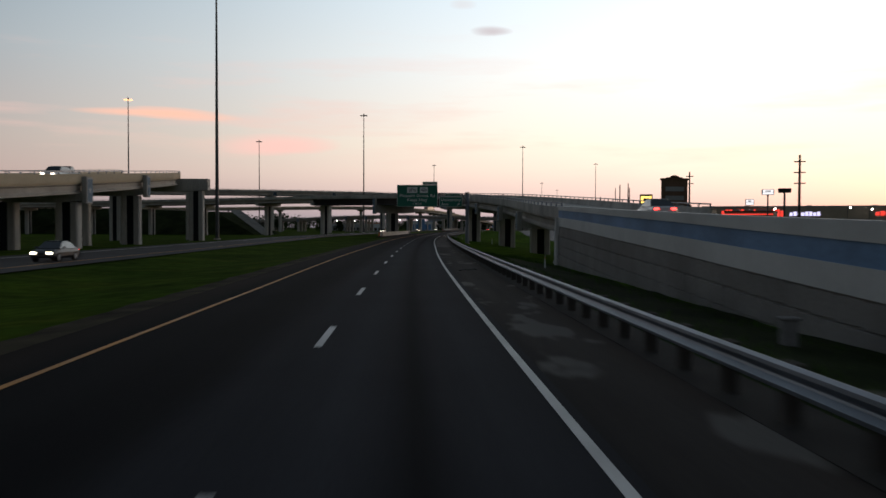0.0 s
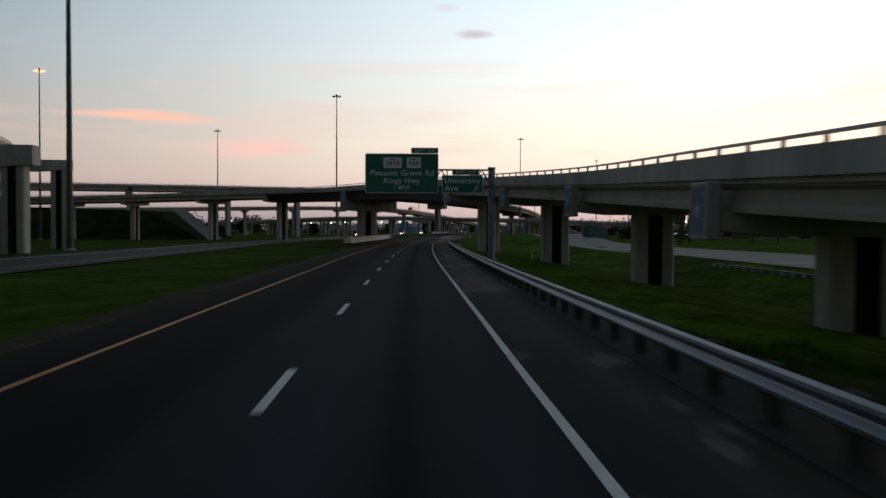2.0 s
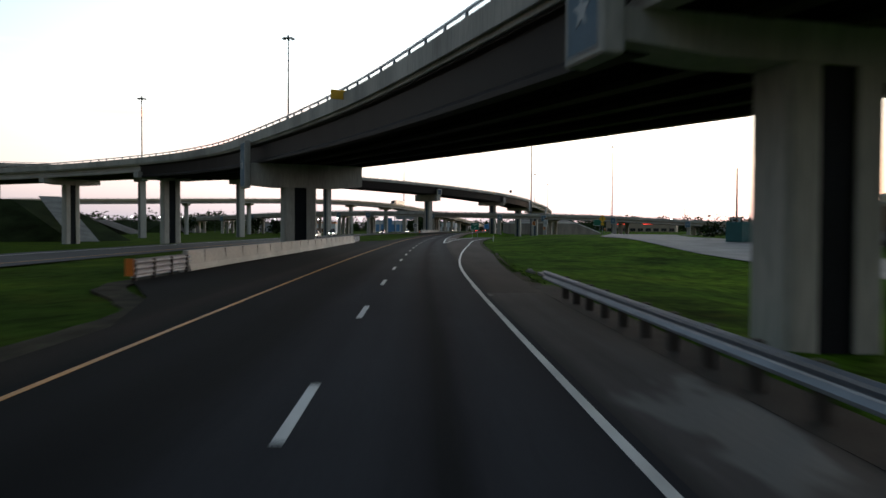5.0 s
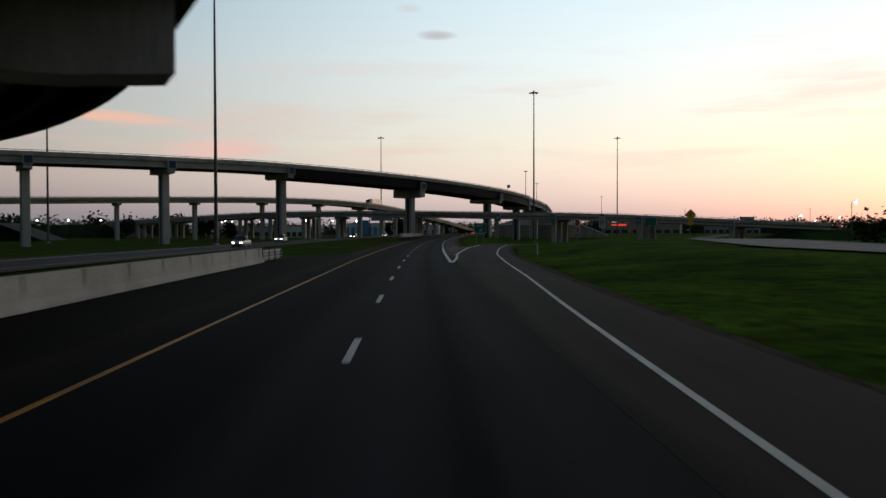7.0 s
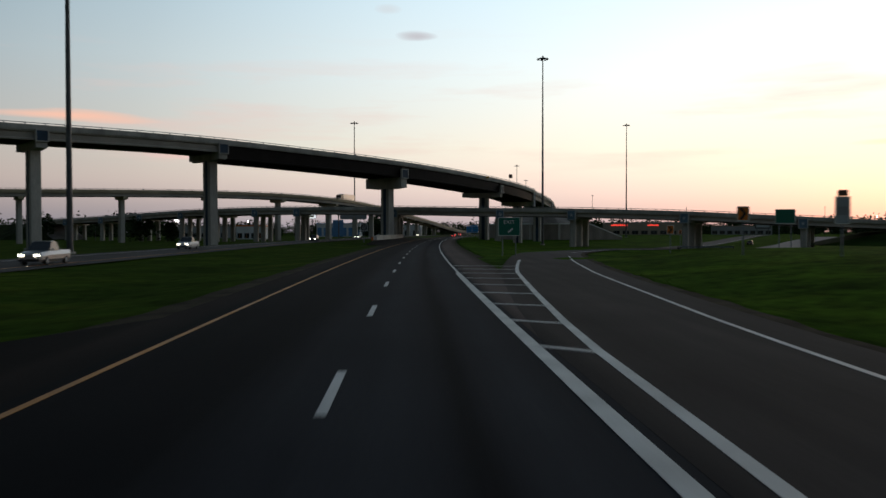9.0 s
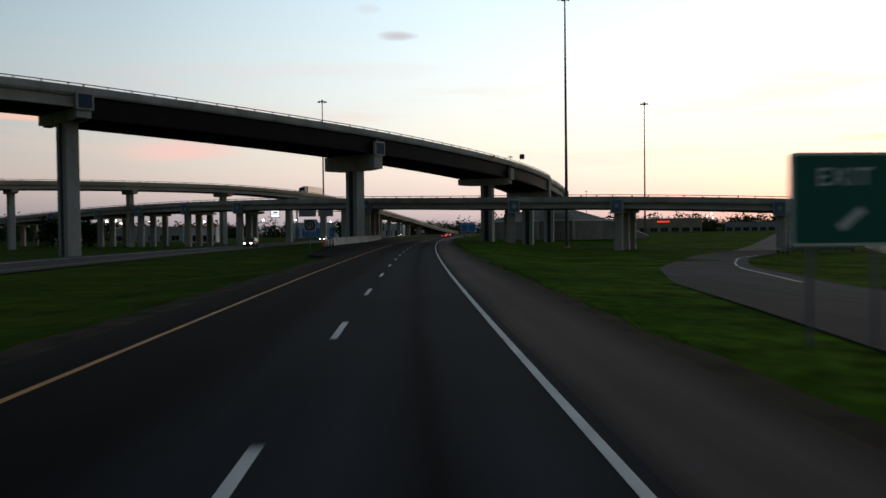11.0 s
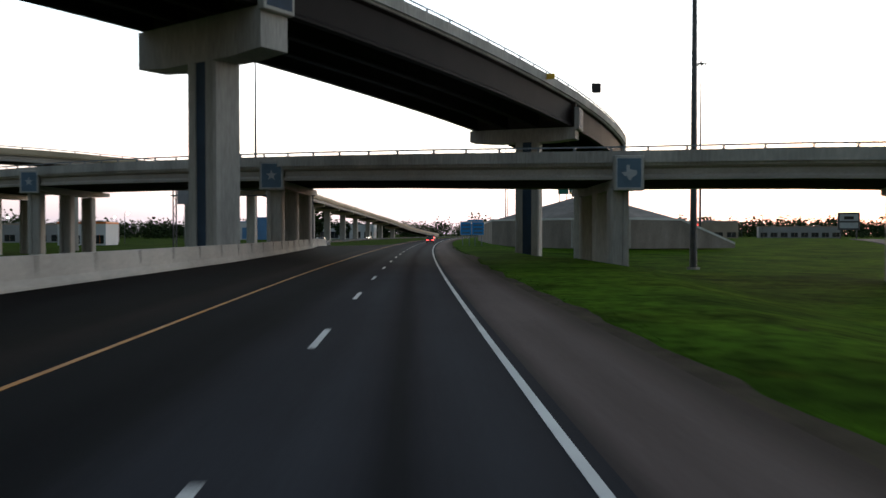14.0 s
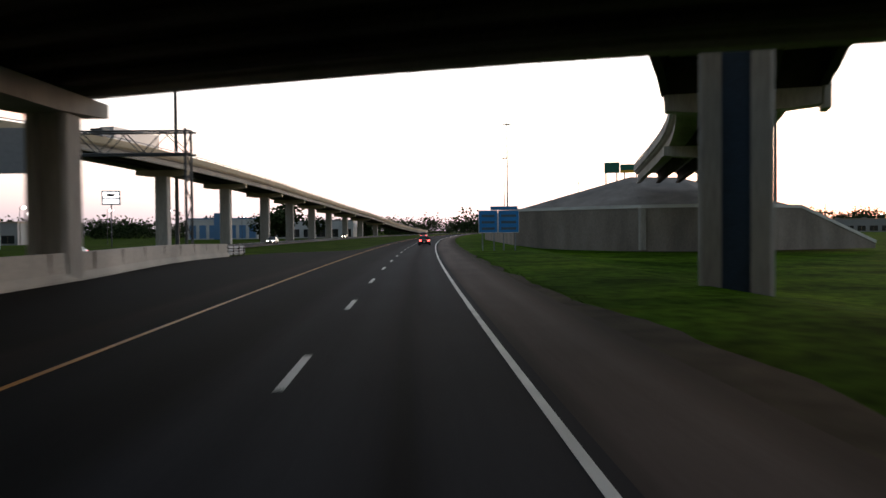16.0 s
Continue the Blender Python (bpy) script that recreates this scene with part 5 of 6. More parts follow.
def build_overhead_sign():
    yaw = -radians(2.6)
    t = thing("overhead_sign", "green overhead exit signs on a cantilever truss and blue-grey post", "road sign", Matrix.Translation((0, 150, 0)) @ Matrix.Rotation(yaw, 4, "Z"))
    big = sign_panel(t, -1.62, 5.72, 6.05, 10.0, label="large green guide sign with white letters")
    words("Pleasant Grove Rd", 0.755, SIGN_WHITE, big, 2.05, 8.04)
    words("Kings Hwy", 0.755, SIGN_WHITE, big, 2.05, 7.27)
    words("1 MILE", 0.53, SIGN_WHITE, big, 2.05, 6.58)
    for x0, x1, txt in ((0.20, 2.05, "2878"), (2.52, 3.95, "989")):
        sh = rounded_panel("route_shield", x0, x1, 8.55, 9.62, -0.03, -0.0125, 0.06, SIGN_WHITE, t, "white square route marker")
        words(txt, 0.62, BLACK, sh, (x0 + x1) / 2, 8.98, y=-0.036)
        box("marker_line", ((x0 + x1) / 2 - 0.3, (x0 + x1) / 2 + 0.3, -0.036, -0.031, 9.38, 9.46), BLACK, sh)
    tab = sign_panel(t, 2.98, 5.70, 10.02, 10.60, "exit_tab", r=0.08)
    words("EXIT 218", 0.46, SIGN_WHITE, tab, 4.34, 10.31)
    small = sign_panel(t, 6.05, 10.2, 6.05, 7.86, label="green exit sign with arrow")
    words("University", 0.78, SIGN_WHITE, small, 6.35, 7.30, align="LEFT")
    words("Ave", 0.78, SIGN_WHITE, small, 6.35, 6.52, align="LEFT")
    tab2 = sign_panel(t, 7.1, 9.85, 7.88, 8.48, "exit_tab", r=0.08)
    words("EXIT 219", 0.46, SIGN_WHITE, tab2, 8.48, 8.18)
    bm = bmesh.new()
    m = Matrix.Translation((9.5, -0.02, 6.5)) @ Matrix.Rotation(radians(45), 4, "Y")
    for pts in ([(-0.07, -0.30), (0.07, -0.30), (0.07, 0.12), (-0.07, 0.12)], [(-0.24, 0.05), (0.24, 0.05), (0, 0.36)]):
        vs = [bm.verts.new(m @ Vector((u, -0.004, v))) for u, v in pts]
        bm.faces.new(vs)
    bmesh.ops.solidify(bm, geom=bm.faces[:], thickness=0.006)
    part("arrow", bm, SIGN_WHITE, small, "white up-right arrow")
    # truss and post
    tube("sign_post", (11.15, 0.9, -1.6), (11.15, 0.9, 8.6), 0.36, POLE_PAINT, t, seg=20, label="thick blue-grey steel post")
    tube("post_cap", (11.15, 0.9, 8.6), (11.15, 0.9, 8.72), 0.40, POLE_PAINT, t, seg=20)
    tube("footing", (11.15, 0.9, -2.0), (11.15, 0.9, -0.6), 0.62, CONCRETE, t, seg=16)
    for y in (0.45, 1.35):
        for z in (6.75, 8.45):
            tube("truss_chord", (-1.2, y, z), (11.2, y, z), 0.06, DARK_STEEL, t, seg=8)
        for k in range(12):
            a, b = -1.2 + k * 1.03, -1.2 + (k + 1) * 1.03
            zz = (6.75, 8.45) if k % 2 == 0 else (8.45, 6.75)
            tube("truss_web", (a, y, zz[0]), (b, y, zz[1]), 0.035, DARK_STEEL, t, seg=6)
    for x in (-0.8, 1.4, 3.4, 5.2, 6.6, 9.6):
        box("hanger", (x - 0.05, x + 0.05, 0.05, 0.44, 6.2, 9.7 if x < 5.5 else 8.3), DARK_STEEL, t)


build_overhead_sign()


def post_sign(name, label, x, y, z0, z1, w, mat, yaw=0.0, shape="rect", posts=2, glyph=None, category="road sign"):
    g = ground_at(x, y)
    t = thing(name, label, category, Matrix.Translation((x, y, g)) @ Matrix.Rotation(yaw, 4, "Z"))
    z0, z1 = z0 - g, z1 - g
    if shape == "diamond":
        c, h = (z0 + z1) / 2, (z1 - z0) / 2
        bm = bmesh.new()
        pts = [(0, c - h), (h, c), (0, c + h), (-h, c)]
        a = [bm.verts.new((u, -0.03, v)) for u, v in pts]
        b = [bm.verts.new((u, 0.0, v)) for u, v in pts]
        for i in range(4):
            bm.faces.new((a[i], a[(i + 1) % 4], b[(i + 1) % 4], b[i]))
        bm.faces.new(a)
        bm.faces.new(b[::-1])
        p = part("sign_panel", bm, mat, t)
        box("sign_border", (-0.05, 0.05, -0.036, -0.031, c - h * 0.45, c + h * 0.45), BLACK, p, "dark curve symbol")
        box("advisory_plate", (-0.32, 0.32, -0.03, 0.0, z0 - 0.62, z0 - 0.05), mat, t, "small plate below")
    else:
        p = sign_panel(t, -w / 2, w / 2, z0, z1, mat=mat, r=min(0.1, w * 0.08))
    xs = (0.0,) if posts == 1 else (-w * 0.3, w * 0.3)
    for u in xs:
        tube("post", (u, 0.10, -0.3), (u, 0.10, z1 - 0.05), 0.05, STEEL, t, seg=8)
    return t, p, z0, z1


# small exit sign in the gore, with word and arrow
t_, p_, a_, b_ = post_sign("gore_exit_sign", "small green exit sign in the grass gore", 30.6, 379, 1.9, 3.75, 2.2, SIGN_GREEN, yaw=-0.12)
words("EXIT", 0.5, SIGN_WHITE, p_, 0, b_ - 0.5, y=-0.02)
bm_ = bmesh.new()
add_box(bm_, -0.09, 0.09, -0.02, -0.0125, -0.4, 0.2, m=Matrix.Translation((0.2, 0, a_ + 0.6)) @ Matrix.Rotation(radians(50), 4, "Y"))
part("arrow", bm_, SIGN_WHITE, p_)
# chevrons and plates along the ramp
for x, y, zt in ((40.6, 351, 4.0), (50.5, 386, 3.0), (96.5, 487, 2.7)):
    t_, p_, a_, b_ = post_sign("chevron_sign", "orange-yellow chevron board on a steel post", x, y, zt - 1.0, zt, 0.8, SIGN_ORANGE, yaw=-0.5, posts=1)
    for sg in (1, -1):
        bm_ = bmesh.new()
        add_box(bm_, -0.09, 0.09, -0.02, -0.0125, -0.28, 0.28, m=Matrix.Translation((0.0, 0, (a_ + b_) / 2 + sg * 0.17)) @ Matrix.Rotation(radians(-sg * 38), 4, "Y"))
        part("chevron_bar", bm_, BLACK, p_)
t_, p_, a_, b_ = post_sign("route_marker_sign", "tall stacked route marker panels on one post", 41.2, 341, 2.70, 4.25, 0.80, GREY_WALL, yaw=-0.3, posts=1)
for z, h_, w_ in ((0.08, 0.42, 0.30), (0.56, 0.36, 0.33), (0.98, 0.52, 0.30)):
    box("marker_plate", (-w_, w_, -0.02, -0.0125, a_ + z, a_ + z + h_), PANEL_PALE if z != 0.56 else GREY_WALL, p_)
box("direction_plate", (-0.27, 0.27, -0.03, 0.03, b_ + 0.02, b_ + 0.36), BROWN_WALL, t_, "small dark plate on top")
post_sign("curve_warning_sign", "yellow diamond curve warning sign with plate", 54, 342, 3.7, 5.3, 1.6, SIGN_YELLOW, yaw=-0.4, shape="diamond", posts=1)
post_sign("guide_sign", "small green guide sign on two posts", 66, 389, 3.2, 4.9, 2.2, SIGN_GREEN, yaw=-0.4)
# blue service signs
blue = thing("service_sign", "pair of blue service sign panels on posts", "road sign", Matrix.Translation((68, 616.4, ground_at(68, 616.4))) @ Matrix.Rotation(-0.2, 4, "Z"))
for x0, x1 in ((-2.25, -0.08), (-0.02, 2.35)):
    pnl = sign_panel(blue, x0, x1, 2.0, 4.55, mat=SIGN_BLUE, r=0.08)
    for k in range(3):
        box("logo_bar", (x0 + 0.35, x1 - 0.35, -0.02, -0.0125, 2.35 + 0.72 * k, 2.62 + 0.72 * k), PANEL_BLUE, pnl)
sign_panel(blue, -0.9, 2.2, 4.57, 5.0, "exit_tab", mat=SIGN_BLUE, r=0.06)
for u in (-1.8, -0.5, 0.6, 1.9):
    tube("post", (u, 0.12, -0.3), (u, 0.12, 4.4), 0.07, STEEL, blue, seg=8)
# sign by the median: white board with a ring and arrow
t_, p_, a_, b_ = post_sign("turn_sign", "square white board with a dark ring and bent arrow", 19.75, 469, 2.5, 4.0, 1.5, GREY_WALL, yaw=0.1, posts=1)
bm_ = bmesh.new()
loops_ = [[bm_.verts.new((r * math.cos(k * math.pi / 16), y, (a_ + b_) / 2 + r * math.sin(k * math.pi / 16))) for k in range(32)] for r, y in ((0.46, -0.0125), (0.46, -0.024), (0.66, -0.024), (0.66, -0.0125))]
for u_, v_ in zip(loops_, loops_[1:]):
    for k in range(32):
        bm_.faces.new((u_[k], u_[(k + 1) % 32], v_[(k + 1) % 32], v_[k]))
part("ring", bm_, BLACK, p_)
bm_ = bmesh.new()
for dims in ((0.12, 0.26, -0.35, 0.25), (-0.26, -0.12, -0.1, 0.25), (-0.26, 0.26, 0.2, 0.34), (-0.36, -0.02, -0.14, -0.04)):
    add_box(bm_, dims[0], dims[1], -0.022, -0.0125, (a_ + b_) / 2 + dims[2], (a_ + b_) / 2 + dims[3])
part("arrow", bm_, BLACK, p_)
# small dark board beside the high flyover's edge, and green boards beyond the abutment
tb = thing("edge_sign", "small dark sign board on a slanting bracket of the flyover", "road sign", Matrix.Translation((69.8, 558.2, 18.2)))
box("sign_panel", (0.1, 1.3, -0.04, 0.04, 1.4, 2.6), BLACK, tb, bevel=0.01)
tube("bracket", (-0.6, 0.3, 0.0), (0.6, 0.06, 1.6), 0.04, DARK_STEEL, tb, seg=6)
bg_ = thing("bank_sign", "two green guide signs on posts above the bank", "road sign", Matrix.Translation((107, 670, 7.4)) @ Matrix.Rotation(-0.4, 4, "Z"))
sign_panel(bg_, -3.3, -0.5, 5.3, 7.3, r=0.1)
sg2 = sign_panel(bg_, -0.4, 3.0, 5.3, 6.9, r=0.1)
box("exit_plate", (-0.3, 2.9, -0.03, -0.0125, 5.4, 5.8), SIGN_YELLOW, sg2, "yellow exit-only strip")
for u in (-3.0, -1.0, 0.4, 2.6):
    tube("post", (u, 0.2, -4.0), (u, 0.2, 6.8), 0.12, STEEL, bg_, seg=8)

# delineators beside the right verge
for s, o, top in ((60, 9.4, 0.6), (157, 12.6, 0.2), (311, 10.3, 0.9)):
    p = road(s, o, ground_z(s, o))
    d = thing("delineator", "thin white reflector post in the grass", "delineator", Matrix.Translation(p), "delineator posts")
    box("post", (-0.05, 0.05, -0.02, 0.02, -0.2, 1.15), SIGN_WHITE, d, bevel=0.008)
    box("reflector", (-0.04, 0.04, -0.028, -0.021, 0.9, 1.08), SIGN_YELLOW, d)

# ---------------------------------------------------------------- gantry over the oncoming lanes


def build_gantry():
    d = Vector((-0.978, 0.206, 0))
    t = thing("sign_gantry", "dark steel box-truss gantry over the oncoming lanes, sign backs on it", "gantry",
              Matrix.Translation((36.8, 591.4, 0)) @ Matrix.Rotation(math.atan2(d.y, d.x), 4, "Z"))
    for x in (0.0, 21.5):
        for y in (-0.7, 0.7):
            tube("tower_leg", (x, y, -0.3), (x, y, 10.1), 0.11, DARK_STEEL, t, seg=8)
        for k in range(7):
            z = 0.4 + 1.35 * k
            s = 1 if k % 2 else -1
            tube("tower_brace", (x, -0.7 * s, z), (x, 0.7 * s, z + 1.35), 0.05, DARK_STEEL, t, seg=6)
    for y in (-0.7, 0.7):
        for z in (8.2, 9.9):
            tube("chord", (-0.4, y, z), (21.9, y, z), 0.08, DARK_STEEL, t, seg=8)
        for k in range(13):
            a, b = k * 1.65, (k + 1) * 1.65
            zz = (8.2, 9.9) if k % 2 == 0 else (9.9, 8.2)
            tube("web", (a, y, zz[0]), (b, y, zz[1]), 0.04, DARK_STEEL, t, seg=6)
    for x0, x1 in ((11.2, 15.4), (16.0, 20.8)):
        pn = box("sign_back", (x0, x1, 0.85, 0.93, 6.8, 10.2), GREY_WALL, t, "plain grey sign back", bevel=0.01)
        for u in np.linspace(x0 + 0.4, x1 - 0.4, 4):
            box("stiffener", (u - 0.04, u + 0.04, 0.78, 0.85, 6.9, 10.1), STEEL, pn)


build_gantry()

# ---------------------------------------------------------------- vehicles


def loft(bm, rings):
    rows = [[bm.verts.new(p) for p in r] for r in rings]
    n = len(rows[0])
    for a, b in zip(rows, rows[1:]):
        for i in range(n):
            bm.faces.new((a[i], a[(i + 1) % n], b[(i + 1) % n], b[i]))
    bm.faces.new(rows[0][::-1])
    bm.faces.new(rows[-1])


def section_ring(y, w, z0, z1, tuck=0.88, crown=0.0):
    h = z1 - z0
    return [(-w * 0.80, y, z0), (w * 0.80, y, z0), (w, y, z0 + 0.25 * h), (w, y, z0 + 0.62 * h), (w * tuck, y, z1), (0, y, z1 + crown), (-w * tuck, y, z1), (-w, y, z0 + 0.62 * h), (-w, y, z0 + 0.25 * h)]


def wheel(parent, x, y, r=0.33, w=0.22):
    sg = 1 if x > 0 else -1
    bm = bmesh.new()
    add_tube(bm, (x - sg * w, y, r), (x, y, r), r, seg=18)
    t = part("wheel", bm, TYRE, parent)
    bm = bmesh.new()
    add_tube(bm, (x - sg * 0.01, y, r), (x + sg * 0.012, y, r), r * 0.62, seg=14)
    part("rim", bm, STEEL, t)


def car(x, y, z, yaw, paint, label, style="sedan", lit=True):
    """A car whose front looks along its own +y."""
    t = thing("car" if style != "pickup" else "pickup_truck", label, "car" if style != "pickup" else "truck", Matrix.Translation((x, y, z)) @ Matrix.Rotation(yaw, 4, "Z"))
    hgt = {"sedan": 1.45, "suv": 1.75, "pickup": 1.85}[style]
    belt = {"sedan": 0.95, "suv": 1.08, "pickup": 1.15}[style]
    ln = {"sedan": 2.3, "suv": 2.35, "pickup": 2.8}[style]
    w = 0.9 if style == "sedan" else 0.96
    bm = bmesh.new()
    loft(bm, [section_ring(-ln, w * 0.86, 0.42, belt * 0.86), section_ring(-ln + 0.18, w * 0.97, 0.28, belt * 0.97), section_ring(-ln * 0.4, w, 0.22, belt), section_ring(ln * 0.35, w, 0.22, belt),
              section_ring(ln - 0.35, w * 0.97, 0.26, belt * 0.86), section_ring(ln, w * 0.82, 0.40, belt * 0.70)])
    body = part("body", bm, paint, t, smooth=False)
    bm = bmesh.new()
    if style == "sedan":
        prof = [(-ln * 0.72, belt - 0.02, 0.9), (-ln * 0.42, hgt - 0.06, 0.72), (0.0, hgt, 0.72), (ln * 0.12, hgt - 0.03, 0.72), (ln * 0.48, belt - 0.04, 0.88)]
    elif style == "suv":
        prof = [(-ln * 0.96, belt - 0.02, 0.92), (-ln * 0.86, hgt - 0.08, 0.78), (-ln * 0.3, hgt, 0.78), (ln * 0.14, hgt - 0.04, 0.78), (ln * 0.44, belt - 0.04, 0.90)]
    else:
        prof = [(-ln * 0.18, belt - 0.02, 0.92), (-ln * 0.13, hgt - 0.06, 0.80), (ln * 0.05, hgt, 0.80), (ln * 0.2, hgt - 0.05, 0.80), (ln * 0.42, belt - 0.04, 0.92)]
    rows = []
    for yy, zz, k in prof:
        rows.append([(-w * 0.94, yy, belt - 0.03), (-w * k if zz > belt else -w * 0.94, yy, max(zz, belt)), (w * k if zz > belt else w * 0.94, yy, max(zz, belt)), (w * 0.94, yy, belt - 0.03)])
    loft(bm, rows)
    part("glasshouse", bm, GLASS, t, "dark car windows")
    a, b = prof[1], prof[3]
    box("roof", (-w * 0.70, w * 0.70, a[0] + 0.05, b[0] - 0.05, hgt - 0.03, hgt + 0.025), paint, body, bevel=0.015)
    if style == "pickup":
        box("cargo_bed", (-w * 0.86, w * 0.86, -ln + 0.1, -ln * 0.22, belt - 0.06, belt + 0.012), BLACK, t, "dark open cargo bed")
        box("tailgate", (-w * 0.86, w * 0.86, -ln - 0.02, -ln + 0.05, 0.55, belt + 0.03), paint, t)
    for sx in (-1, 1):
        wheel(t, sx * (w + 0.01), ln * 0.62)
        wheel(t, sx * (w + 0.01), -ln * 0.60)
        box("headlight", (sx * w * 0.62 - 0.19, sx * w * 0.62 + 0.19, ln - 0.10, ln + 0.03, belt * 0.60, belt * 0.75), HEAD if lit else GLASS, t, bevel=0.02)
        box("taillight", (sx * w * 0.66 - 0.17, sx * w * 0.66 + 0.17, -ln - 0.04, -ln + 0.06, belt * 0.68, belt * 0.86), TAIL if lit else CAR_RED, t, bevel=0.02)
        box("mirror", (sx * (w + 0.10) - 0.09, sx * (w + 0.10) + 0.09, ln * 0.33, ln * 0.33 + 0.1, belt, belt + 0.14), paint, t, bevel=0.02)
    box("bumper", (-w * 0.84, w * 0.84, ln - 0.06, ln + 0.06, 0.30, 0.50), BLACK, t, bevel=0.03)
    box("plate", (-0.16, 0.16, -ln - 0.05, -ln - 0.02, belt * 0.5, belt * 0.5 + 0.14), SIGN_WHITE, t)
    return t


def on_road(s, off, z, toward=True):
    p, q = road(s, off, z), road(s + 1, off, z)
    yaw = math.atan2(-(q - p).x, (q - p).y)
    return p.x, p.y, z, yaw if toward else yaw + math.pi


car(*on_road(655, 0.0, 0.0), CAR_DARK, "dark car ahead in the lane, tail lamps lit red")
car(*on_road(760, -3.9, 0.0), CAR_SILVER, "silver car far ahead with red tail lamps", "suv")
car(*on_road(62, -26.5, -0.24, False), CAR_DARK, "dark oncoming car with headlights on")
car(*on_road(366, -30.7, -0.24, False), CAR_SILVER, "silver oncoming pickup with headlights on", "pickup")
car(*on_road(520, -33.5, -0.24, False), CAR_DARK, "dark oncoming SUV with headlights on", "suv")
car(*on_road(424, -36.5, -0.24, False), CAR_WHITE, "white pickup passing on the oncoming road", "pickup")
car(*on_road(612, -35.0, -0.24, False), CAR_WHITE, "white oncoming car with headlights on")
car(*on_road(700, -33.0, -0.24, False), CAR_SILVER, "silver oncoming car with headlights on")
car(*on_road(820, -36.0, -0.24, False), CAR_DARK, "dark oncoming car far off with headlights on")
car(17.8, 59.0, 2.93, -0.03, CAR_WHITE, "white car climbing the ramp, tail lamps lit")
car(-41.4, 100, 7.62, math.pi, CAR_WHITE, "white van on the overpass with headlights on", "suv")
car(-45.0, 112, 8.35, math.pi, CAR_DARK, "dark pickup on the overpass behind the van", "pickup", lit=False)
car(150.0, 553, ground_at(150, 553) + 0.14, -0.55, CAR_DARK, "dark car on the frontage road beyond the ramp", lit=False)
for k, (x, y, yaw, paint, st) in enumerate(((63, 258, 1.4, CAR_DARK, "suv"), (67, 262, 1.5, CAR_WHITE, "sedan"), (72, 265, 1.5, CAR_DARK, "sedan"), (77, 268, 1.45, CAR_SILVER, "suv"), (82, 270, 1.5, CAR_DARK, "pickup"))):
    car(x, y, ground_at(x, y), yaw, paint, "parked %s outside the restaurant, unlit" % {"suv": "SUV", "sedan": "car", "pickup": "pickup"}[st], st, lit=False)


def lorry(x, y, z, yaw, back=-14.5, label="dark tractor with a long pale box trailer", top=4.05):
    t = thing("lorry", label, "truck", Matrix.Translation((x, y, z)) @ Matrix.Rotation(yaw, 4, "Z"))
    box("trailer", (-1.25, 1.25, back, -1.0, 1.15, top), CAR_WHITE, t, "pale box trailer", bevel=0.04)
    bm = bmesh.new()
    loft(bm, [section_ring(-0.2, 1.2, 0.8, top - 0.45), section_ring(1.6, 1.2, 0.8, top - 0.55), section_ring(2.0, 1.15, 0.7, 2.4), section_ring(4.0, 1.05, 0.6, 1.9)])
    part("cab", bm, CAR_DARK, t)
    box("windscreen", (-1.0, 1.0, 1.78, 1.9, top - 1.5, top - 0.85), GLASS, t)
    for yy in (3.0, -0.4, -1.6, back + 2.5, back + 1.2):
        for sx in (-1, 1):
            wheel(t, sx * 1.22, yy, 0.5, 0.5)
    for sx in (-1, 1):
        box("headlight", (sx * 0.8 - 0.14, sx * 0.8 + 0.14, 3.98, 4.04, 0.95, 1.2), HEAD, t)


lorry(17.0, 664.0, 15.1, radians(157))

# ---------------------------------------------------------------- buildings and roadside signs


def building(x, y, yaw, w, d, h, wall, label, trim=None, parapet=0.6, bays=6, glass_h=2.6, glass_mat=None, name="shop_building", tower=0.0):
    g = ground_at(x, y) if y < 1500 else -1.0
    t = thing(name, label, "building", Matrix.Translation((x, y, g)) @ Matrix.Rotation(yaw, 4, "Z"))
    box("wall", (-w / 2, w / 2, -d / 2, d / 2, -0.5, h), wall, t)
    box("roof", (-w / 2 + 0.3, w / 2 - 0.3, -d / 2 + 0.3, d / 2 - 0.3, h, h + 0.08), ROOF_GREY, t)
    for dims in ((-w / 2 - 0.1, w / 2 + 0.1, -d / 2 - 0.1, -d / 2 + 0.3), (-w / 2 - 0.1, w / 2 + 0.1, d / 2 - 0.3, d / 2 + 0.1), (-w / 2 - 0.1, -w / 2 + 0.3, -d / 2 + 0.3, d / 2 - 0.3), (w / 2 - 0.3, w / 2 + 0.1, -d / 2 + 0.3, d / 2 - 0.3)):
        box("parapet", (*dims, h, h + parapet), trim or wall, t)
    if tower:
        box("entrance_tower", (-w * 0.12, w * 0.12, -d / 2 - 0.8, -d / 2 + 1.5, -0.5, h + tower), trim or wall, t)
    for side in (-1, 1):
        for k in range(bays):
            u = -w / 2 + w * (k + 0.5) / bays
            hw = w / bays * 0.34
            y0, y1 = (-d / 2 - 0.06, -d / 2 + 0.02) if side < 0 else (d / 2 - 0.02, d / 2 + 0.06)
            win = box("window", (u - hw, u + hw, y0, y1, 0.5, 0.5 + glass_h), glass_mat or GLASS, t)
            if hw > 0.8:
                box("mullion", (u - 0.05, u + 0.05, y0 - 0.03, y1 + 0.03, 0.5, 0.5 + glass_h), trim or wall, win)
    for k in range(3):
        u = -w * 0.3 + w * 0.28 * k
        box("roof_unit", (u - 1.0, u + 1.0, -0.8, 0.9, h + 0.08, h + 1.1), GREY_WALL, t)
    return t, g, h


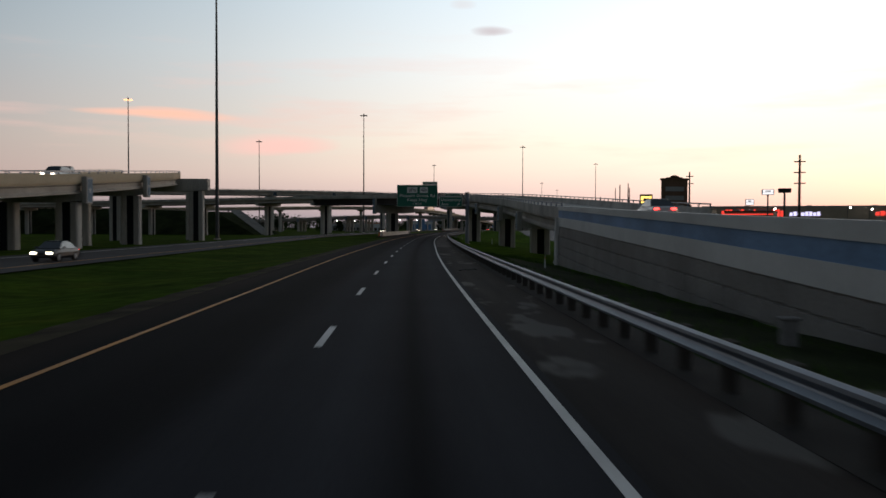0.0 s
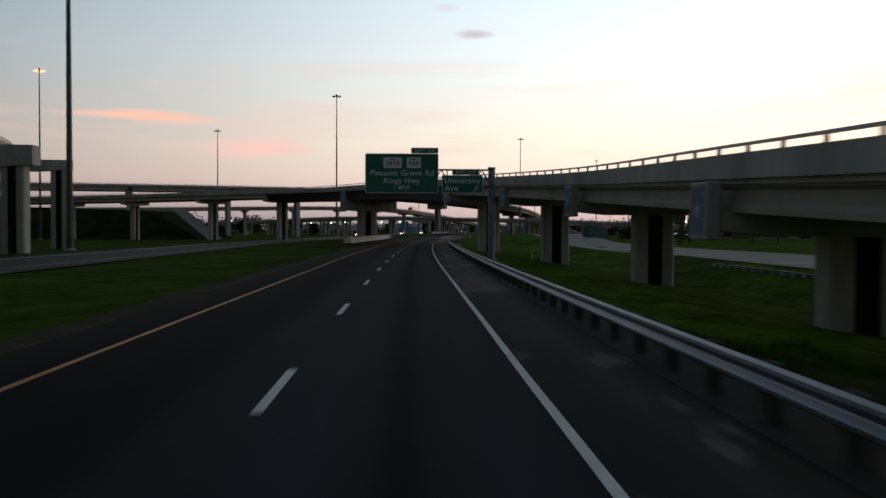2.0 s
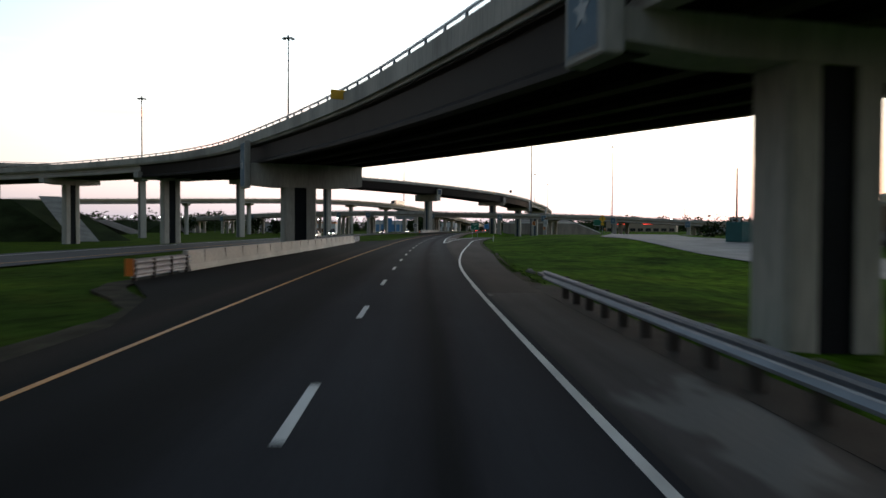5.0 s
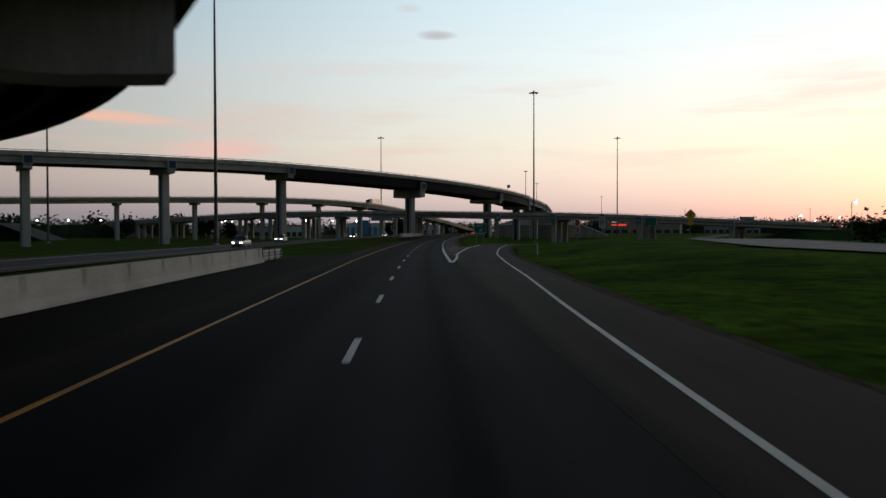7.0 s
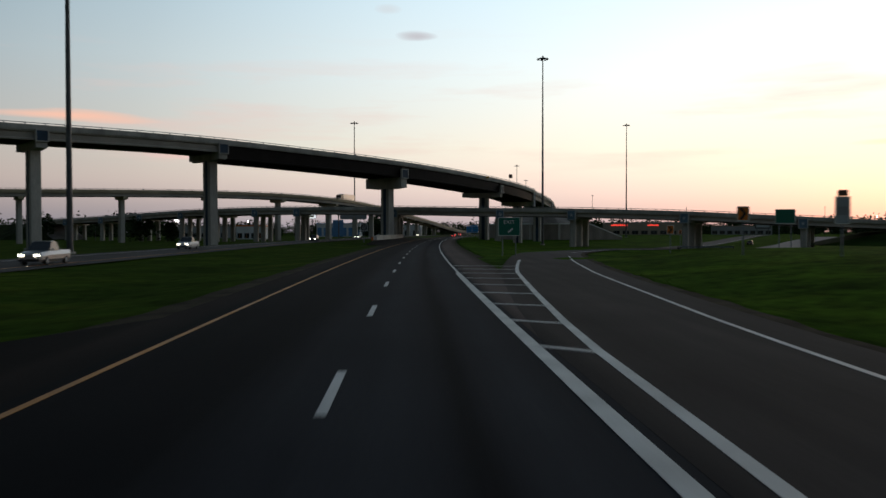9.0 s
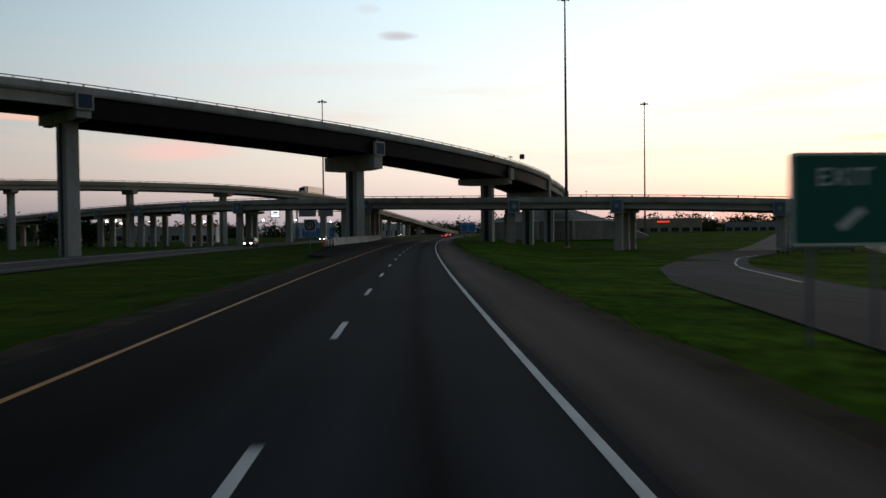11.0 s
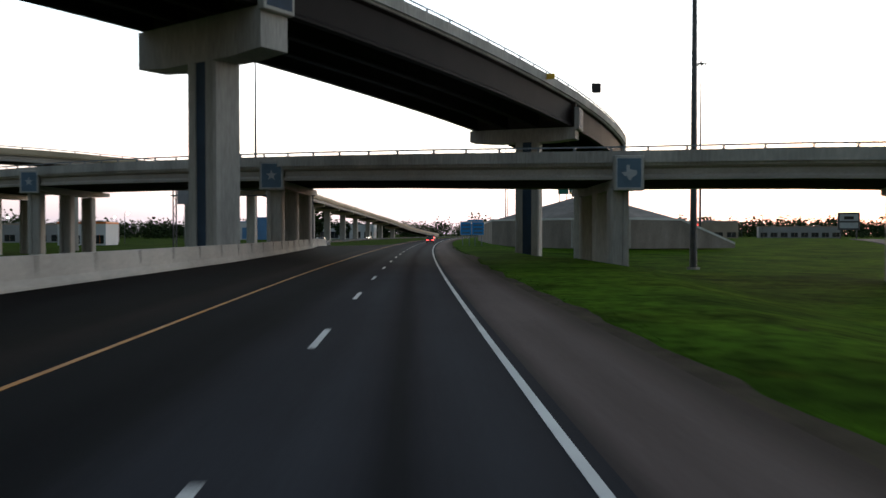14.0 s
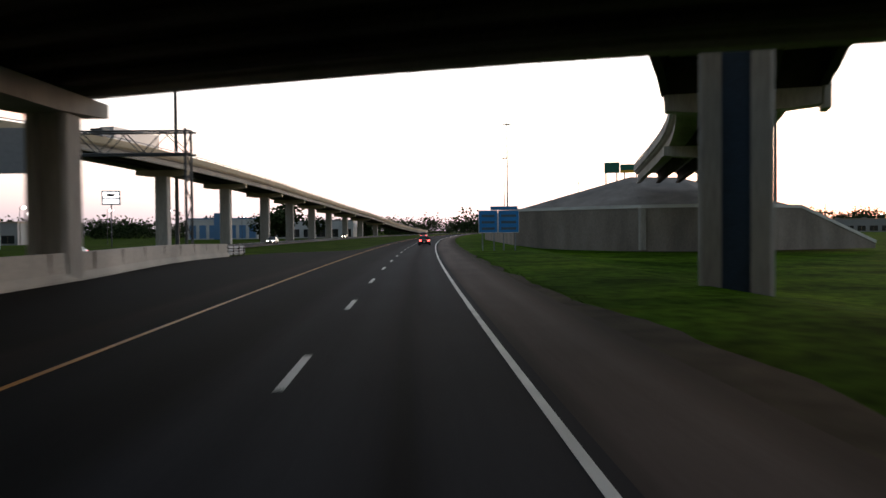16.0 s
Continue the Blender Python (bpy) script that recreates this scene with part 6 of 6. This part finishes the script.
def lit_bars(t, x0, x1, y, z0, z1, mat, n, name="lit_lettering"):
    """A row of bars in place of lettering."""
    step = (x1 - x0) / n
    for k in range(n):
        hh = (z1 - z0) * (1.0 if k % 3 else 0.8)
        box(name, (x0 + k * step + step * 0.12, x0 + (k + 1) * step - step * 0.12, y - 0.12, y, z0, z0 + hh), mat, t)


# retail strip behind the ramp wall
t_, g_, h_ = building(175, 345, -0.42, 90, 26, 11.5, STUCCO, "long tan retail block with red lit lettering", GREY_WALL, bays=12)
lit_bars(t_, -37, -12, -13.1, 7.6, 10.6, RED_LIT, 16)
lit_bars(t_, -10, 2, -13.1, 7.9, 9.6, VIOLET_LIT, 8)
lit_bars(t_, 22, 31, -13.1, 8.0, 9.8, RED_LIT, 5)
t_, g_, h_ = building(111, 330, -0.36, 22, 14, 7.0, BROWN_WALL, "low brown brick shop with a tan parapet", STUCCO, bays=5)
# restaurant by the frontage road
t_, g_, h_ = building(105, 302, -0.5, 19, 13, 8.8, STUCCO, "tan restaurant with a lit yellow emblem", BROWN_WALL, bays=5, tower=1.8)
lit_bars(t_, -2.6, 2.6, -7.35, 8.2, 9.4, YELLOW_LIT, 2, "lit_emblem")
t_, g_, h_ = building(121, 283, -0.55, 16, 11, 8.0, STUCCO, "small restaurant with a red lit band", BROWN_WALL, bays=4)
box("lit_edge", (-8.0, 8.0, -5.75, -5.62, 7.2, 7.5), RED_LIT, t_, "thin red lit band")
# left side, behind the long flyover
t_, g_, h_ = building(20, 955, -0.15, 34, 18, 10.0, WHITE_WALL, "white showroom with blue glazed front", BLUE_WALL, bays=7, glass_h=6.5, glass_mat=BLUE_WALL, tower=3.0)
building(66, 965, -0.2, 40, 20, 8.6, WHITE_WALL, "long white warehouse with loading bays", GREY_WALL, bays=6, glass_h=4.0)
t_, g_, h_ = building(-27, 730, -0.1, 14, 12, 6.5, WHITE_WALL, "small white shop with an orange roof band", SIGN_ORANGE, bays=4)
building(-60, 820, 0.0, 46, 18, 7.0, GREY_WALL, "low grey store across the oncoming road", STUCCO, bays=8)
t_, g_, h_ = building(244, 880, -0.45, 60, 22, 8.6, STUCCO, "distant retail block with red lit signs", GREY_WALL, bays=9)
lit_bars(t_, -24, -12, -11.1, 6.6, 7.8, RED_LIT, 8)
lit_bars(t_, 2, 10, -11.1, 6.6, 7.6, RED_LIT, 6)
building(330, 900, -0.5, 44, 22, 6.2, GREY_WALL, "distant pale grey retail block", STUCCO, bays=8)


def pole_sign(x, y, z0, z1, w, label, panel_mat, lit=None, yaw=0.0, arch=False, poles=1):
    g = ground_at(x, y)
    t = thing("pole_sign", label, "sign", Matrix.Translation((x, y, g)) @ Matrix.Rotation(yaw, 4, "Z"))
    z0, z1 = z0 - g, z1 - g
    cab = box("sign_cabinet", (-w / 2, w / 2, -0.35, 0.35, z0, z1), panel_mat, t, bevel=0.06)
    if lit:
        h = z1 - z0
        box("lit_panel", (-w * 0.42, w * 0.42, -0.39, -0.352, z0 + h * 0.10, z0 + h * 0.42), lit, cab)
        box("lit_panel", (-w * 0.42, w * 0.42, -0.39, -0.352, z0 + h * 0.52, z0 + h * 0.90), lit, cab)
        box("emblem_bar", (-w * 0.22, w * 0.22, -0.41, -0.391, z0 + h * 0.60, z0 + h * 0.78), BLACK, cab)
    if arch:
        bm = bmesh.new()
        add_tube(bm, (0, -0.3, z1 - w * 0.12), (0, 0.3, z1 - w * 0.12), w * 0.25, seg=24)
        box("cornice", (-w * 0.54, w * 0.54, -0.45, 0.45, z1 - 0.5, z1 + 0.1), panel_mat, cab, bevel=0.08, m=None)
        add_box(bm, -w * 0.3, w * 0.3, -0.3, 0.3, z1 - 0.2, z1 + 0.35)
        part("arched_top", bm, panel_mat, cab)
        for k in range(4):
            box("panel_bar", (-w * 0.36, w * 0.36, -0.39, -0.352, z0 + (z1 - z0) * (0.12 + 0.2 * k), z0 + (z1 - z0) * (0.22 + 0.2 * k)), GREY_WALL, cab)
    for u in ((0.0,) if poles == 1 else (-w * 0.36, w * 0.36)):
        tube("pole", (u, 0, -0.3), (u, 0, z0 + 0.1), 0.16 if poles == 1 else 0.3, DARK_STEEL, t, seg=10)
    return t


pole_sign(72, 218, 3.5, 15.6, 7.0, "tall dark plaza sign tower with an arched top", BROWN_WALL, arch=True, poles=2)
pole_sign(93.5, 316, 8.4, 15.4, 4.8, "black and yellow lit restaurant pole sign", BLACK, YELLOW_LIT, yaw=-0.2)
pole_sign(80.5, 312, 8.6, 11.2, 3.6, "black pole sign with a lit yellow emblem", BLACK, YELLOW_LIT, yaw=-0.3)
pole_sign(92, 322, 4.6, 7.4, 5.6, "low grey board sign on two poles", DARK_STEEL, yaw=-0.3, poles=2)
pole_sign(302, 818, 4.0, 12.5, 10.0, "pale billboard with two panels", DARK_STEEL, PANEL_PALE, yaw=-0.4, poles=2)
pole_sign(3, 747, 9.4, 13.0, 4.4, "bright white lit pole sign", WHITE_WALL, WHITE_LIT, yaw=0.1)
pole_sign(104, 334, 10.5, 12.2, 3.2, "small yellow lit pole sign", BLACK, YELLOW_LIT, yaw=-0.3)
pole_sign(80.5, 180, 9.8, 11.0, 2.6, "white lit shop sign on a pole", WHITE_WALL, WHITE_LIT, yaw=-0.3)
pole_sign(150, 352, 12.4, 15.0, 3.6, "pale lit store sign on a pole", WHITE_WALL, WHITE_LIT, yaw=-0.3)
pole_sign(60, 128.5, 8.0, 8.7, 1.9, "dark flat sign on a thin pole", BLACK, yaw=-0.3)
# teal container by the frontage road
tc_ = thing("container", "teal steel storage container on the grass", "container", Matrix.Translation((52, 268, ground_at(52, 268))) @ Matrix.Rotation(0.5, 4, "Z"))
TEAL = material("teal_paint", (0.02, 0.11, 0.11), 0.6, vary=0.15)
box("shell", (-3, 3, -1.2, 1.2, 0.1, 2.6), TEAL, tc_, bevel=0.03)
for k in range(14):
    box("rib", (-2.9 + 0.43 * k, -2.75 + 0.43 * k, -1.24, -1.2, 0.2, 2.5), TEAL, tc_)
# utility poles
for x, y, top, arms in ((79.3, 331, 15.0, 0), (84, 326, 18.2, 0), (96.5, 352, 15.5, 0), (54.3, 112, 12.5, 3), (58.9, 169, 14.0, 2), (65.5, 240, 15.5, 0), (62, 236, 14.8, 0), (72, 262, 15.2, 0), (118, 380, 14, 1), (330, 1000, 24, 2), (400, 900, 22, 2)):
    g = ground_at(x, y)
    t = thing("utility_pole", "dark wooden utility pole" + (" with cross-arms" if arms else ""), "utility pole", Matrix.Translation((x, y, g)), "utility poles")
    tube("pole", (0, 0, -0.5), (0, 0, top - g), 0.24, WOOD_POST, t, r1=0.14, seg=10)
    for k in range(arms):
        box("cross_arm", (-0.75, 0.75, -0.06, 0.06, top - g - 1.0 - 1.5 * k, top - g - 0.84 - 1.5 * k), WOOD_POST, t, m=Matrix.Rotation(-0.4, 4, "Z"))
# parking-lot and street lamps, lit white
LAMPS = [(-178, 742, 12.5), (-161, 744, 12.5), (-143, 746, 12.5), (-128, 748, 12.5), (-96, 700, 10), (-58, 690, 9), (-44, 700, 9), (-22, 760, 11), (-6, 790, 11), (-40, 830, 12), (10, 800, 11), (-75, 780, 11), (30, 890, 11), (-88, 850, 12),
         (232, 780, 11), (270, 860, 12), (310, 930, 12), (420, 980, 13), (380, 860, 12), (480, 1100, 14), (150, 420, 10), (170, 400, 10), (140, 390, 11), (200, 420, 10), (160, 500, 10), (240, 560, 11), (190, 470, 10), (300, 700, 11), (120, 285, 9), (215, 330, 12), (240, 345, 12), (128, 420, 13), (150, 330, 12), (185, 320, 12), (165, 300, 11.5), (205, 300, 11.5)]
src = None
for x, y, h in LAMPS:
    g = ground_at(x, y)
    if src is None:
        src = thing("lot_lamp", "slim parking-lot lamp post, lit white", "street lamp", Matrix.Translation((x, y, g)), "lot lamps")
        tube("pole", (0, 0, -0.3), (0, 0, 10.6), 0.09, DARK_STEEL, src, seg=8)
        tube("arm", (0, 0, 10.5), (0.9, 0, 10.7), 0.05, DARK_STEEL, src, seg=6)
        hd = box("head", (0.6, 1.5, -0.25, 0.25, 10.6, 10.85), DARK_STEEL, src, bevel=0.04)
        bm_ = bmesh.new()
        bmesh.ops.create_icosphere(bm_, subdivisions=2, radius=0.42, matrix=Matrix.Translation((1.05, -0.05, 10.5)))
        part("lamp_bowl", bm_, LAMP_WHITE, hd, "glowing white bowl")
    else:
        copy_thing(src, Matrix.Translation((x, y, g + min(0.0, h - 10.8) * 0.9)))

# broken concrete apron where the guardrail ends
ap_ = thing("drain_apron", "broken pale concrete slabs at the edge of the grass", "kerb", Matrix.Translation(road(212, 6.0, -0.12)))
for u, v, w, l, tz, ry in ((0.0, -3.0, 0.26, 1.2, 0.05, 0.03), (0.1, -1.2, 0.3, 1.6, -0.08, -0.05), (-0.1, 0.9, 0.24, 1.3, 0.1, 0.04), (0.2, 2.6, 0.3, 1.1, -0.14, -0.03)):
    box("slab", (-w / 2, w / 2, -l / 2, l / 2, -0.12, 0.04), OLD_CONCRETE, ap_, bevel=0.03, m=Matrix.Translation((u, v, 0)) @ Matrix.Rotation(tz, 4, "Z") @ Matrix.Rotation(ry, 4, "Y"))
# scrap of a burst tyre on the shoulder
sc_ = thing("tyre_scrap", "torn black strip of tyre rubber on the shoulder", "debris", Matrix.Translation(road(45, 2.9)))
bm_ = bmesh.new()
sweep(bm_, spline([(-0.45, -0.2, 0.02), (-0.2, 0.05, 0.06), (0.1, 0.0, 0.03), (0.3, 0.2, 0.09), (0.5, 0.15, 0.02)], 0.12), rect(-0.09, 0.09, 0.0, 0.03))
part("tread", bm_, TYRE, sc_)
# pale block in the ditch, added in place of a windscreen reflection
mk_ = thing("glare_block", "pale block in the ditch, stand-in for a windscreen reflection", "marker post", Matrix.Translation((9.15, 20.4, ground_at(9.15, 20.4))))
box("post", (-0.2, 0.2, -0.13, 0.13, -0.3, 0.95), OLD_CONCRETE, mk_, bevel=0.04)
box("cap", (-0.23, 0.23, -0.16, 0.16, 0.95, 1.03), OLD_CONCRETE, mk_, bevel=0.02)

# ---------------------------------------------------------------- woods, bushes, grass


def clump_tree(verts, faces, x, y, z, h, w, rng, leaves=90, size=0.9):
    """A crown of many small tilted leaf clumps round an uneven outline, on a tapered trunk of a few faces."""
    lobes = [(rng.uniform(-0.3, 0.3) * w, rng.uniform(-0.3, 0.3) * w, h * rng.uniform(0.26, 0.80), rng.uniform(0.28, 0.5) * w) for _ in range(5)]
    for _ in range(leaves):
        lx, ly, lz, lr = lobes[rng.randrange(5)]
        d = Vector((rng.gauss(0, 1), rng.gauss(0, 1), rng.gauss(0, 0.9))).normalized() * lr * rng.uniform(0.55, 1.08)
        c = Vector((x + lx, y + ly, z + lz)) + d
        s = size * rng.uniform(0.6, 1.4)
        e = Euler((rng.uniform(-1, 1), rng.uniform(-1, 1), rng.uniform(0, 6.3))).to_matrix()
        i = len(verts)
        for u, v in ((-1, -0.5), (0.2, -0.9), (1, 0.1), (0.4, 0.9), (-0.7, 0.7)):
            verts.append(c + e @ Vector((u * s, v * s, rng.uniform(-0.2, 0.2) * s)))
        faces.append(tuple(range(i, i + 5)))
    i = len(verts)
    for zz, r in ((z - 0.5, 0.035 * h), (z + h * 0.6, 0.012 * h)):
        for k in range(4):
            verts.append(Vector((x + r * math.cos(k * 1.571), y + r * math.sin(k * 1.571), zz)))
    for k in range(4):
        faces.append((i + k, i + (k + 1) % 4, i + 4 + (k + 1) % 4, i + 4 + k))


def mesh_from(name, verts, faces, mat, label, category, kind="stuff", parent=None):
    me = bpy.data.meshes.new(name)
    me.from_pydata([tuple(v) for v in verts], [], faces)
    me.materials.append(mat)
    ob = new(name, me)
    if parent is not None:
        ob.parent = parent
        return ob
    return tagged(ob, label, category, kind=kind)


def build_woods():
    rng = random.Random(7)
    verts, faces = [], []
    belts = [(-700, -330, 640, 900, 150, 10), (-330, -120, 900, 1150, 140, 12), (-120, 90, 1050, 1250, 120, 9.5), (90, 175, 1150, 1400, 60, 10), (210, 420, 1150, 1500, 130, 13),
             (420, 900, 800, 1300, 300, 12), (300, 620, 600, 760, 90, 7.5), (-260, -150, 560, 700, 60, 9), (-420, -200, 430, 520, 80, 9), (900, 1500, 500, 1500, 200, 14), (250, 480, 900, 1150, 90, 9)]
    for x0, x1, y0, y1, n, h in belts:
        for _ in range(n):
            x, y = rng.uniform(x0, x1), rng.uniform(y0, y1)
            hh = h * rng.uniform(0.7, 1.5)
            clump_tree(verts, faces, x, y, -1.5, hh, hh * rng.uniform(0.9, 1.3), rng, 170, hh * 0.058)
    mesh_from("far_woods", verts, faces, LEAF, "dark band of distant trees along the horizon", "woods")
    for x, y, h in ((44, 900, 12), (50, 912, 17), (37, 905, 10), (63, 930, 11), (-52, 640, 9), (-66, 655, 10), (-100, 640, 9), (96, 1010, 11), (118, 1060, 11)):
        verts, faces = [], []
        clump_tree(verts, faces, 0, 0, 0, h, h * 0.85, rng, 700, h * 0.05)
        g = ground_at(x, y)
        t = thing("tree", "dark broadleaf tree with an uneven crown", "tree", Matrix.Translation((x, y, g)), "roadside trees")
        cut = len(faces) - 4
        mesh_from("crown", verts[:-8], faces[:cut], LEAF, "", "", parent=t)
        bm = bmesh.new()
        add_tube(bm, (0, 0, -0.4), (0, 0, h * 0.6), 0.035 * h, 0.012 * h, 8)
        for k in range(4):
            a = k * 1.6 + 0.4
            add_tube(bm, (0, 0, h * (0.34 + 0.05 * k)), (math.cos(a) * h * 0.22, math.sin(a) * h * 0.22, h * (0.55 + 0.06 * k)), 0.013 * h, 0.005 * h, 6)
        part("trunk", bm, BARK, t)
    for x, y, h, w in ((75, 333, 4.2, 6.0), (79, 330, 3.6, 4.5), (83, 327, 4.6, 5.0), (87, 332, 4.0, 5.5), (93, 336, 3.8, 5), (58, 262, 2.4, 3.4), (62, 252, 1.6, 3.0), (110, 352, 5, 7)):
        verts, faces = [], []
        clump_tree(verts, faces, 0, 0, -0.8, h, w, rng, 320, 0.28)
        g = ground_at(x, y)
        t = thing("bush", "dark dense roadside bush on the grass", "bush", Matrix.Translation((x, y, g)), "bushes")
        mesh_from("foliage", verts, faces, LEAF, "", "", parent=t)


def build_grass():
    """Rough tufts along the verges, so that the paving's edge is uneven."""
    rng = random.Random(11)
    verts, faces = [], []

    def tuft(s, o, h):
        p = road(s, o, ground_z(s, o) - 0.03)
        for _ in range(3):
            a, lean = rng.uniform(0, 6.28), rng.uniform(0.0, 0.6)
            w = 0.012 + 0.02 * rng.random()
            q = p + Vector((rng.uniform(-0.15, 0.15), rng.uniform(-0.15, 0.15), 0))
            i = len(verts)
            d = Vector((math.cos(a), math.sin(a), 0))
            verts.extend((q - d * w, q + d * w, q + Vector((-d.y, d.x, 0)) * h * lean + Vector((0, 0, h * rng.uniform(0.7, 1.2)))))
            faces.append((i, i + 1, i + 2))
    for _ in range(9000):
        s = rng.uniform(375, 600)
        tuft(s, 4.62 + abs(rng.gauss(0, 0.5)), rng.uniform(0.04, 0.10))
    for _ in range(9000):
        s = rng.uniform(5, 460)
        if not 185 < s < 325:
            tuft(s, -7.52 - abs(rng.gauss(0, 0.4)), rng.uniform(0.04, 0.10))
    for _ in range(7000):
        s = rng.uniform(4, 90)
        tuft(s, rng.uniform(5.4, 11.0), rng.uniform(0.15, 0.42))
    for _ in range(6000):
        s = rng.uniform(0, 200)
        tuft(s, 5.05 + abs(rng.gauss(0, 0.6)), rng.uniform(0.06, 0.22))
    for _ in range(5000):
        s = rng.uniform(202, 345)
        tuft(s, lerp(s, RAMP_R) + lerp(s, [(196, 2.3), (240, 2.9), (272, 1.7), (320, 1.3)]) + 0.05 + abs(rng.gauss(0, 0.5)), rng.uniform(0.04, 0.10))
    mesh_from("grass_tufts", verts, faces, BLADES, "rough grass tufts along the paved edges", "grass")


build_woods()
build_grass()
